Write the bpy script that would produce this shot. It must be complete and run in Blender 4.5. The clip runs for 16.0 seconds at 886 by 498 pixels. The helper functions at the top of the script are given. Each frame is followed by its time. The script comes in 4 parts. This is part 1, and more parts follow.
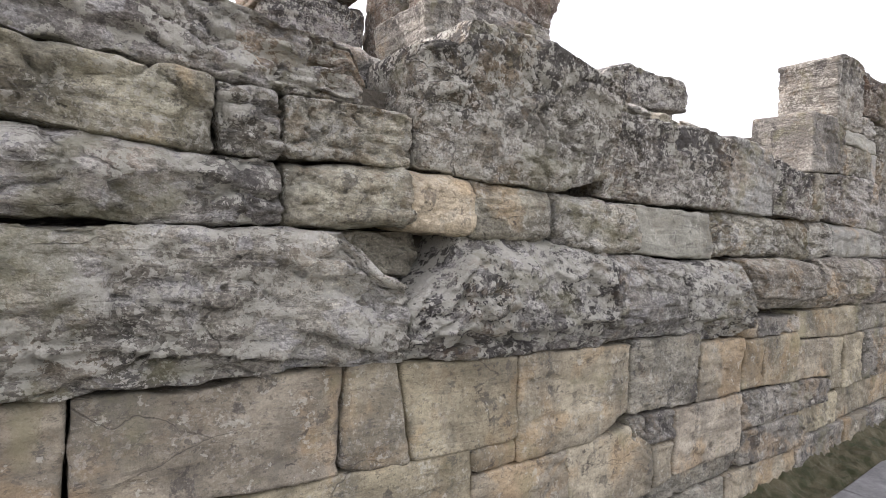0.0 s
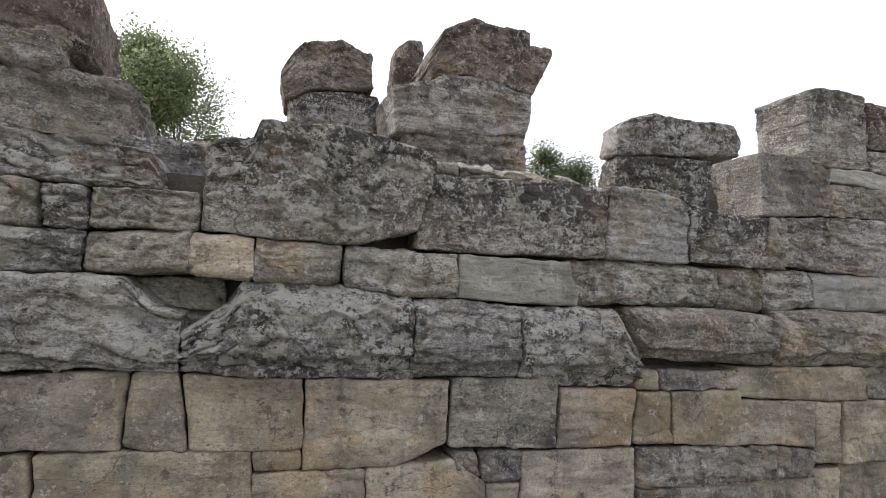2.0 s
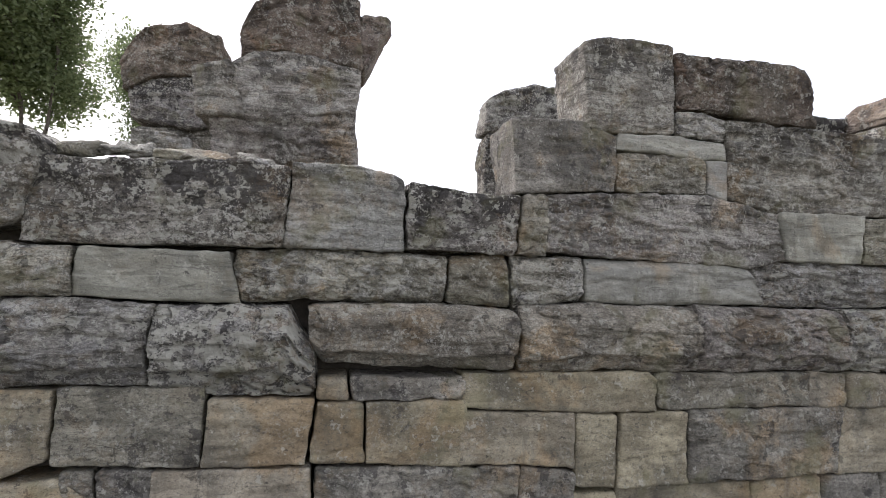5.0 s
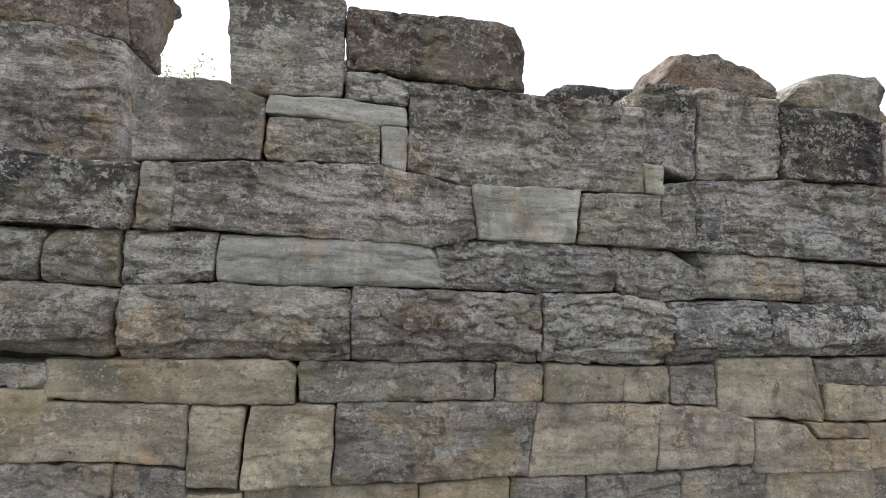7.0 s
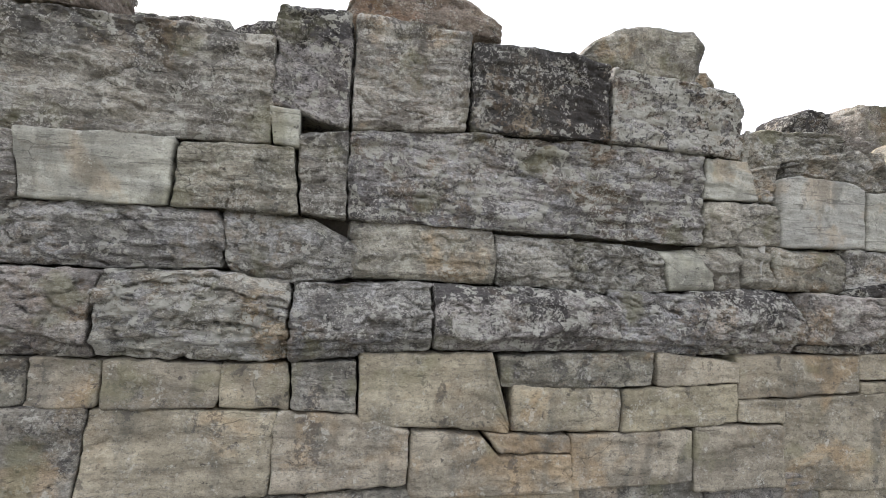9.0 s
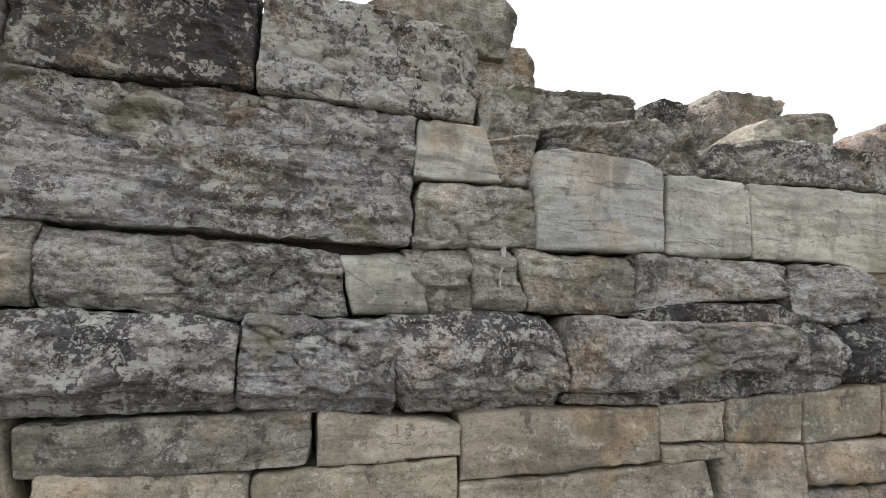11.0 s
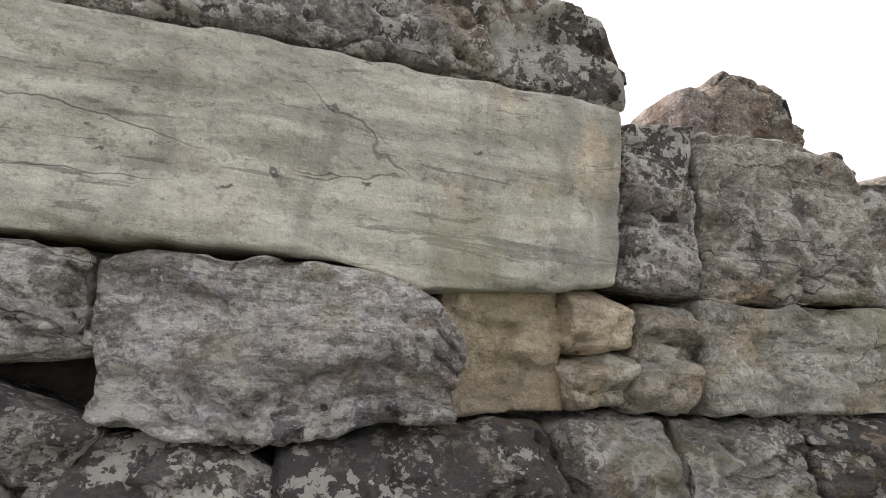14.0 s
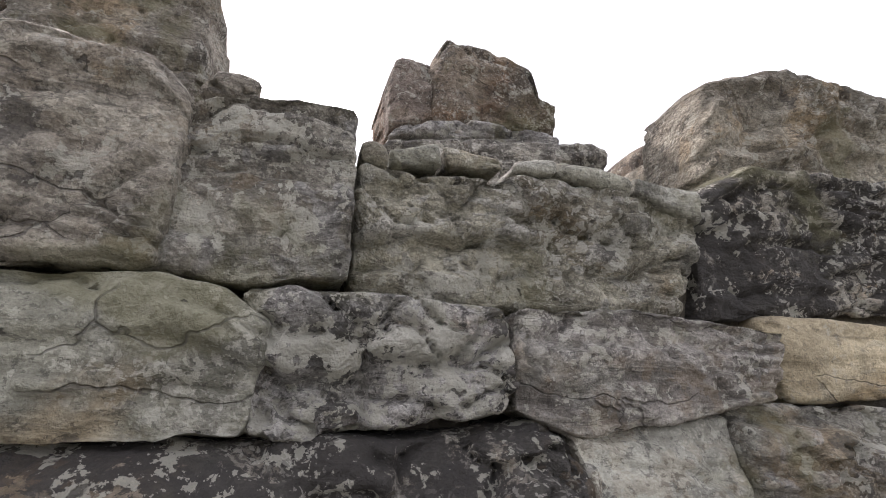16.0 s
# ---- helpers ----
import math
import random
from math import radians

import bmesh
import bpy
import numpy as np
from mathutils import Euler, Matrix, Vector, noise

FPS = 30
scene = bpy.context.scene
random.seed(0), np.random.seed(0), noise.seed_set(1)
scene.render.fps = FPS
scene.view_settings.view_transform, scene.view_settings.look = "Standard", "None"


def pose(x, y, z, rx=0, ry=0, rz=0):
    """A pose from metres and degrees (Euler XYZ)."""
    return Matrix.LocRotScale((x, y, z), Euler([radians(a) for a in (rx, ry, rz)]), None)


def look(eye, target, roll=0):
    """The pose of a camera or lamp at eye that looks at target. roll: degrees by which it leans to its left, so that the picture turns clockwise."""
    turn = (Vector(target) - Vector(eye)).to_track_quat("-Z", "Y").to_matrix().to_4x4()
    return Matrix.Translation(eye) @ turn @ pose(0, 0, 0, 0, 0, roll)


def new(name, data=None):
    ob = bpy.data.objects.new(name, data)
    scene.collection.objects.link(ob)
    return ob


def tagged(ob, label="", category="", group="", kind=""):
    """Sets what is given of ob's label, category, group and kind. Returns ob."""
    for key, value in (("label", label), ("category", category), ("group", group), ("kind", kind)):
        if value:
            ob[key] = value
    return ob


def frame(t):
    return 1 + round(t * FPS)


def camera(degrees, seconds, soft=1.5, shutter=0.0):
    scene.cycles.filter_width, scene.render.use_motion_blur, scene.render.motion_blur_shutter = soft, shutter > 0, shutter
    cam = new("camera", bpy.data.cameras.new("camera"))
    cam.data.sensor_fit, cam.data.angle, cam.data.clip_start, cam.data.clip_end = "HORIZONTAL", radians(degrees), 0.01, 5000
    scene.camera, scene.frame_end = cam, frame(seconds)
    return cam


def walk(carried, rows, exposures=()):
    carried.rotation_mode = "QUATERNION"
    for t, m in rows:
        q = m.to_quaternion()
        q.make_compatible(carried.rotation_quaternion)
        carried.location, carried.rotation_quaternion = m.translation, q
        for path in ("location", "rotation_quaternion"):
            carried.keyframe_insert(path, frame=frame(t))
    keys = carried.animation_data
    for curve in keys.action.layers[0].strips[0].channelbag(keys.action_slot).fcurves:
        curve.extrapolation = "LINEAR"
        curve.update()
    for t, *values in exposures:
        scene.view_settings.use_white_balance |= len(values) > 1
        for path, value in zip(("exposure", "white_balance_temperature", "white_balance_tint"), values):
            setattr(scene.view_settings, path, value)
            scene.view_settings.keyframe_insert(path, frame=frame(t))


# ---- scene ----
cam = camera(80.5, 16.0, soft=0.7)
PATH = [
    (0, (-0.036, 0.05, 1.46), (1.139, 1.668, 1.419), 2.4),
    (0.5, (0.263, -0.089, 1.557), (1.347, 1.591, 1.532), 2.2),
    (1, (0.564, -0.374, 1.555), (1.45, 1.418, 1.621), 2.4),
    (1.5, (0.93, -0.733, 1.491), (1.624, 1.136, 1.642), 2.5),
    (2, (1.231, -1.092, 1.468), (1.842, 0.806, 1.622), 2.5),
    (2.5, (1.458, -1.274, 1.473), (1.974, 0.653, 1.611), 2.9),
    (3, (1.742, -1.421, 1.481), (2.191, 0.524, 1.608), 3.0),
    (3.2, (1.841, -1.466, 1.485), (2.273, 0.483, 1.61), 3.1),
    (5.3, (3.623, -1.195, 1.552), (4.057, 0.754, 1.67), 1.6),
    (5.5, (3.823, -1.221, 1.534), (4.26, 0.727, 1.657), 1.6),
    (6, (4.301, -1.26, 1.547), (4.728, 0.691, 1.657), 1.8),
    (6.5, (4.84, -1.268, 1.546), (5.247, 0.687, 1.653), 1.9),
    (7, (5.399, -1.315, 1.505), (5.786, 0.644, 1.616), 1.9),
    (7.5, (5.924, -1.295, 1.484), (6.306, 0.666, 1.582), 2.1),
    (8, (6.479, -1.246, 1.492), (6.879, 0.712, 1.576), 2.3),
    (8.5, (6.991, -1.176, 1.487), (7.396, 0.78, 1.575), 2.4),
    (9, (7.524, -1.055, 1.485), (7.939, 0.9, 1.57), 2.4),
    (9.2, (7.741, -1.001, 1.452), (8.165, 0.951, 1.543), 2.3),
    (11.3, (9.443, -0.294, 1.461), (9.952, 1.621, 1.737), 1.8),
    (11.5, (9.592, -0.226, 1.486), (10.106, 1.681, 1.799), 1.9),
    (12, (10.002, -0.059, 1.471), (10.514, 1.839, 1.841), 1.9),
    (12.5, (10.366, 0.105, 1.489), (10.946, 1.98, 1.871), 1.6),
    (13, (10.843, 0.393, 1.562), (11.428, 2.274, 1.909), 2.4),
    (13.5, (11.346, 0.631, 1.646), (11.837, 2.548, 1.938), 3.1),
    (14, (11.666, 0.697, 1.602), (12.247, 2.578, 1.957), 2.9),
    (14.5, (11.97, 0.661, 1.548), (12.625, 2.498, 1.99), 2.2),
    (15, (12.407, 0.693, 1.568), (13.007, 2.542, 2.036), 2.2),
    (15.5, (12.832, 0.741, 1.59), (13.389, 2.601, 2.07), 2.1),
    (15.7, (13.0, 0.709, 1.589), (13.568, 2.571, 2.051), 1.9),
    (16, (13.235, 0.719, 1.589), (13.749, 2.586, 2.087), 2.1),
]
walk(cam, [(t, look(eye, target, roll)) for t, eye, target, roll in PATH], [(0, 0.8, 6250, 21), (1, 0.5, 6120, 20), (2.5, 0.11, 6060, 19), (5.5, 0.14, 6050, 17), (6.5, 0.24, 6050, 16), (7.2, 0.46, 6050, 16), (8, 0.65, 6050, 16), (9, 0.68, 6080, 16), (11.5, 0.52, 6180, 16.5), (13, 0.3, 6270, 16.5), (14, 0.57, 6320, 17.5), (15, 0.3, 6320, 18.5), (16, 0.42, 6320, 19.5)])

# ---- world, sun, exposure ----
SUN_AZ, SUN_EL = radians(-38), radians(44)      # behind the wall, towards its near end
sun_dir = Vector((math.sin(SUN_AZ) * math.cos(SUN_EL), math.cos(SUN_AZ) * math.cos(SUN_EL), math.sin(SUN_EL)))
world = bpy.data.worlds.new("hazy_sky")
scene.world = world
world.use_nodes = True
wt = world.node_tree
wt.nodes.clear()
w_out = wt.nodes.new("ShaderNodeOutputWorld")
w_bg = wt.nodes.new("ShaderNodeBackground")
w_sky = wt.nodes.new("ShaderNodeTexSky")
w_sky.sky_type, w_sky.sun_disc = "NISHITA", False
w_sky.sun_elevation, w_sky.sun_rotation = SUN_EL, SUN_AZ
w_sky.air_density, w_sky.dust_density, w_sky.ozone_density = 1.0, 6.0, 1.0
w_haze = wt.nodes.new("ShaderNodeMix")
w_haze.data_type = "RGBA"
w_haze.inputs["Factor"].default_value = 0.6
w_haze.inputs["B"].default_value = (12.5, 12.5, 12.2, 1)
wt.links.new(w_sky.outputs["Color"], w_haze.inputs["A"])
wt.links.new(w_haze.outputs["Result"], w_bg.inputs["Color"])
w_bg.inputs["Strength"].default_value = 0.135
wt.links.new(w_bg.outputs["Background"], w_out.inputs["Surface"])
sun = new("sun", bpy.data.lights.new("sun", "SUN"))
sun.data.energy, sun.data.angle, sun.data.color = 3.0, radians(2.0), (1.0, 0.95, 0.87)
sun.matrix_world = look((0, 0, 30), Vector((0, 0, 30)) - sun_dir)


# ---- materials ----
def tree_of(name):
    m = bpy.data.materials.new(name)
    m.use_nodes = True
    t = m.node_tree
    return m, t, t.nodes["Principled BSDF"]


def node(t, kind, **inputs):
    n = t.nodes.new(kind)
    for k, v in inputs.items():
        s = n.inputs[k.replace("_", " ")]
        if isinstance(v, bpy.types.NodeSocket):
            t.links.new(v, s)
        else:
            s.default_value = v
    return n


def noise_tex(t, vec, scale, detail=6.0, rough=0.6, dist=0.0):
    return node(t, "ShaderNodeTexNoise", Vector=vec, Scale=scale, Detail=detail, Roughness=rough, Distortion=dist).outputs["Fac"]


def stretch(t, vec, x, y, z):
    n = t.nodes.new("ShaderNodeVectorMath")
    n.operation = "MULTIPLY"
    t.links.new(vec, n.inputs[0])
    n.inputs[1].default_value = (x, y, z)
    return n.outputs[0]


def band(t, fac, lo, hi):
    n = node(t, "ShaderNodeMapRange", Value=fac)
    n.inputs["From Min"].default_value, n.inputs["From Max"].default_value = lo, hi
    n.interpolation_type = "SMOOTHSTEP"
    return n.outputs["Result"]


def maths(t, op, a, b):
    n = t.nodes.new("ShaderNodeMath")
    n.operation = op
    for s, v in zip(n.inputs, (a, b)):
        if isinstance(v, bpy.types.NodeSocket):
            t.links.new(v, s)
        else:
            s.default_value = v
    return n.outputs[0]


def mix(t, fac, a, b, mode="MIX"):
    n = t.nodes.new("ShaderNodeMix")
    n.data_type, n.blend_type = "RGBA", mode
    for s, v in zip((n.inputs[0], n.inputs[6], n.inputs[7]), (fac, a, b)):
        if isinstance(v, bpy.types.NodeSocket):
            t.links.new(v, s)
        elif isinstance(v, tuple):
            s.default_value = (*v, 1)
        else:
            s.default_value = v
    return n.outputs[2]


def rock(name, low, high, warm=0.3, crust=0.3, lichen=0.3, strata=0.5, relief=1.0, patch=0.5, top=0.0, warm_colour=(0.36, 0.25, 0.13), broad_by=0.75):
    """Weathered sandstone: two base tones in layers, pale flaked patches, iron-warm patches, black crust in runs
    (top: grown down from the rain-fed upper edge), pale lichen, fine cracks and pits."""
    m, t, bsdf = tree_of(name)
    co = t.nodes.new("ShaderNodeTexCoord").outputs["Object"]
    place = t.nodes.new("ShaderNodeNewGeometry").outputs["Position"]
    rnd = t.nodes.new("ShaderNodeObjectInfo").outputs["Random"]
    shift = node(t, "ShaderNodeCombineXYZ", X=maths(t, "MULTIPLY", rnd, 37.0), Y=maths(t, "MULTIPLY", rnd, 91.0), Z=maths(t, "MULTIPLY", rnd, 17.0)).outputs[0]
    add = t.nodes.new("ShaderNodeVectorMath")
    t.links.new(co, add.inputs[0])
    t.links.new(shift, add.inputs[1])
    p = add.outputs[0]
    cloud = noise_tex(t, p, 3.6, 6, 0.56, 0.4)
    layers = noise_tex(t, stretch(t, p, 1.5, 1.5, 10), 2.0, 5, 0.56, 0.8)
    fac = maths(t, "ADD", maths(t, "MULTIPLY", cloud, 1 - strata), maths(t, "MULTIPLY", layers, strata))
    low, high = (tuple(1.1 * c for c in tone) for tone in (low, high))
    col = mix(t, band(t, fac, 0.41, 0.60), low, high)
    tone = node(t, "ShaderNodeMapRange", Value=rnd)
    tone.inputs["To Min"].default_value, tone.inputs["To Max"].default_value = 0.86, 1.16
    hue = node(t, "ShaderNodeMapRange", Value=maths(t, "FRACT", maths(t, "MULTIPLY", rnd, 13.7), 0.0))
    hue.inputs["To Min"].default_value, hue.inputs["To Max"].default_value = 0.94, 1.06
    tint = node(t, "ShaderNodeCombineXYZ", X=tone.outputs[0], Y=tone.outputs[0], Z=maths(t, "MULTIPLY", tone.outputs[0], hue.outputs[0])).outputs[0]
    col = mix(t, 1.0, col, tint, "MULTIPLY")
    # iron-warm patches
    w = band(t, noise_tex(t, place, 2.3, 5, 0.58, 0.5), 0.58 - 0.12 * warm, 0.68 - 0.12 * warm)
    col = mix(t, maths(t, "MULTIPLY", w, 0.32 + 0.3 * warm), col, warm_colour)
    # brown weathering
    bw = band(t, noise_tex(t, p, 3.4, 6, 0.6, 0.6), 0.53, 0.64)
    col = mix(t, maths(t, "MULTIPLY", bw, 0.12 + 0.35 * warm), col, (0.160, 0.126, 0.088))
    # pale flaked patches with soft rims
    fl = band(t, noise_tex(t, stretch(t, p, 1, 1, 1.5), 8.5, 3, 0.5, 0.6), 0.60 - 0.08 * patch, 0.64 - 0.08 * patch)
    col = mix(t, maths(t, "MULTIPLY", fl, 0.6 * patch), col, tuple(min(0.46, 1.42 * c) for c in high))
    # broad pale and dark weathering, a hand or two across
    broad = noise_tex(t, stretch(t, p, 1, 1, 1.6), 1.9, 5, 0.55, 0.7)
    col = mix(t, broad_by, col, mix(t, band(t, broad, 0.36, 0.62), (0.62, 0.61, 0.60), (1.42, 1.41, 1.38)), "MULTIPLY")
    # grain
    grain = noise_tex(t, p, 210, 2, 0.6)
    col = mix(t, 0.16 + 0.34 * patch, col, mix(t, band(t, grain, 0.3, 0.7), (0.55, 0.55, 0.55), (1.45, 1.45, 1.44)), "MULTIPLY")
    mottle = noise_tex(t, stretch(t, p, 1, 1, 1.7), 52, 4, 0.68, 0.3)
    col = mix(t, min(0.8, 0.08 + 0.75 * patch), col, mix(t, band(t, mottle, 0.40, 0.60), (0.60, 0.595, 0.59), (1.38, 1.38, 1.37)), "MULTIPLY")
    # black crust that has run down over the courses
    run = noise_tex(t, stretch(t, place, 4.5, 4.5, 1.1), 1.5, 6, 0.58, 0.3)
    blot = noise_tex(t, p, 9.0, 9, 0.74, 0.2)
    s = maths(t, "ADD", maths(t, "MULTIPLY", run, 0.42), maths(t, "MULTIPLY", blot, 0.58))
    if top:
        zz = node(t, "ShaderNodeSeparateXYZ", Vector=co).outputs["Z"]
        rise = node(t, "ShaderNodeMapRange", Value=zz)
        rise.inputs["From Min"].default_value, rise.inputs["From Max"].default_value = -0.18, 0.22
        rise.inputs["To Min"].default_value, rise.inputs["To Max"].default_value = -0.10 * top, 0.10 * top
        s = maths(t, "ADD", s, rise.outputs["Result"])
    k = band(t, s, 0.598 - 0.125 * crust, 0.618 - 0.122 * crust)
    col = mix(t, maths(t, "MULTIPLY", k, min(0.9, 0.45 + 0.5 * crust)), col, (0.048, 0.045, 0.044))
    seep = band(t, noise_tex(t, stretch(t, place, 3.2, 3.2, 0.8), 1.9, 5, 0.58, 0.4), 0.50, 0.66)
    col = mix(t, maths(t, "MULTIPLY", seep, 0.5), col, (0.105, 0.102, 0.085))
    # dark specks: bits of crust, plus the shade of fine pits put into the colour
    speck_shade = band(t, noise_tex(t, stretch(t, p, 1, 1, 1.5), 46, 5, 0.68, 0.4), 0.585 - 0.05 * crust, 0.605 - 0.05 * crust)
    col = mix(t, maths(t, "MULTIPLY", speck_shade, min(0.85, 0.32 + 0.5 * crust)), col, (0.06, 0.056, 0.052))
    # thin dark layers
    line = band(t, noise_tex(t, stretch(t, p, 1.0, 1.0, 9), 3.4, 5, 0.6, 1.2), 0.60, 0.635)
    col = mix(t, maths(t, "MULTIPLY", line, 0.55 * strata + 0.08), col, (0.08, 0.074, 0.067))
    # lichen, ragged patches and dots
    ragged = maths(t, "ADD", maths(t, "MULTIPLY", noise_tex(t, p, 13, 7, 0.66, 0.2), 0.68), maths(t, "MULTIPLY", noise_tex(t, p, 55, 4, 0.6), 0.32))
    li = band(t, ragged, 0.600 - 0.080 * lichen, 0.614 - 0.080 * lichen)
    col = mix(t, maths(t, "MULTIPLY", li, min(0.85, 0.35 + 0.5 * lichen)), col, (0.50, 0.49, 0.42))
    thin = band(t, noise_tex(t, p, 5, 3, 0.5), 0.46, 0.58)
    bent = mix(t, 0.055, p, node(t, "ShaderNodeTexNoise", Vector=p, Scale=48.0, Detail=4.0).outputs["Color"], "ADD")
    for scale, amount in ((30.0, 0.85), (62.0, 0.85)):
        dots = node(t, "ShaderNodeTexVoronoi", Vector=bent, Scale=scale).outputs["Distance"]
        d = maths(t, "MULTIPLY", maths(t, "SUBTRACT", 1.0, band(t, dots, 0.27, 0.34)), thin)
        col = mix(t, maths(t, "MULTIPLY", d, amount * min(1.0, lichen)), col, (0.55, 0.535, 0.475))
    # orange lichen
    ol = maths(t, "MULTIPLY", band(t, noise_tex(t, place, 17, 6, 0.66, 0.3), 0.51, 0.57), band(t, noise_tex(t, place, 1.7, 3, 0.5), 0.53, 0.62))
    col = mix(t, maths(t, "MULTIPLY", ol, 0.05 + 0.3 * patch), col, (0.27, 0.185, 0.095))
    # moss tinge
    mo = band(t, noise_tex(t, place, 3.1, 6, 0.6, 0.3), 0.56, 0.68)
    col = mix(t, maths(t, "MULTIPLY", mo, 0.40 + 0.25 * patch), col, (0.205, 0.196, 0.112))
    # small dark holes, wider than high
    hole = node(t, "ShaderNodeTexVoronoi", Vector=stretch(t, bent, 0.6, 0.6, 1.3), Scale=13.0).outputs["Distance"]
    hole = maths(t, "MULTIPLY", maths(t, "SUBTRACT", 1.0, band(t, hole, 0.07, 0.12)), band(t, noise_tex(t, p, 4.3, 2), 0.47, 0.53))
    col = mix(t, maths(t, "MULTIPLY", hole, 0.75), col, (0.055, 0.05, 0.045))
    # cracks
    warp = mix(t, 0.22, stretch(t, p, 0.6, 0.6, 2.3), node(t, "ShaderNodeTexNoise", Vector=p, Scale=5.0, Detail=4.0).outputs["Color"], "ADD")
    cr = t.nodes.new("ShaderNodeTexVoronoi")
    cr.feature = "DISTANCE_TO_EDGE"
    cr.inputs["Scale"].default_value = 2.6
    t.links.new(warp, cr.inputs["Vector"])
    crack = maths(t, "MULTIPLY", maths(t, "SUBTRACT", 1.0, band(t, cr.outputs["Distance"], 0.002, 0.010)), band(t, noise_tex(t, p, 2.1, 3), 0.55, 0.60))
    col = mix(t, maths(t, "MULTIPLY", crack, 0.5), col, (0.05, 0.046, 0.042))
    t.links.new(col, bsdf.inputs["Base Color"])
    bsdf.inputs["Roughness"].default_value = 0.92
    bsdf.inputs["Specular IOR Level"].default_value = 0.25
    # relief
    pits = noise_tex(t, p, 58, 5, 0.7)
    h = maths(t, "ADD", maths(t, "MULTIPLY", pits, 1.0), maths(t, "MULTIPLY", layers, 1.2 * strata + 0.2))
    h = maths(t, "ADD", h, maths(t, "MULTIPLY", noise_tex(t, p, 14, 5, 0.6, 0.3), 0.8))
    h = maths(t, "ADD", h, maths(t, "MULTIPLY", fl, 0.10 * patch))
    h = maths(t, "SUBTRACT", h, maths(t, "MULTIPLY", maths(t, "MAXIMUM", crack, hole), 0.5))
    b = node(t, "ShaderNodeBump", Height=h, Strength=0.9 * min(1.0, relief), Distance=0.034 * relief)
    t.links.new(b.outputs[0], bsdf.inputs["Normal"])
    return m


def ground_mat(name, a, b, scale, rough=0.95, bump=0.02):
    m, t, bsdf = tree_of(name)
    p = t.nodes.new("ShaderNodeNewGeometry").outputs["Position"]
    n1, n2 = noise_tex(t, p, scale, 8, 0.65), noise_tex(t, p, scale * 14, 6, 0.7)
    col = mix(t, band(t, n1, 0.35, 0.65), a, b)
    col = mix(t, 0.6, col, mix(t, band(t, n2, 0.25, 0.75), (0.6, 0.6, 0.6), (1.3, 1.3, 1.3)), "MULTIPLY")
    t.links.new(col, bsdf.inputs["Base Color"])
    bsdf.inputs["Roughness"].default_value = rough
    bp = node(t, "ShaderNodeBump", Height=maths(t, "ADD", n1, n2), Strength=0.8, Distance=bump)
    t.links.new(bp.outputs[0], bsdf.inputs["Normal"])
    return m


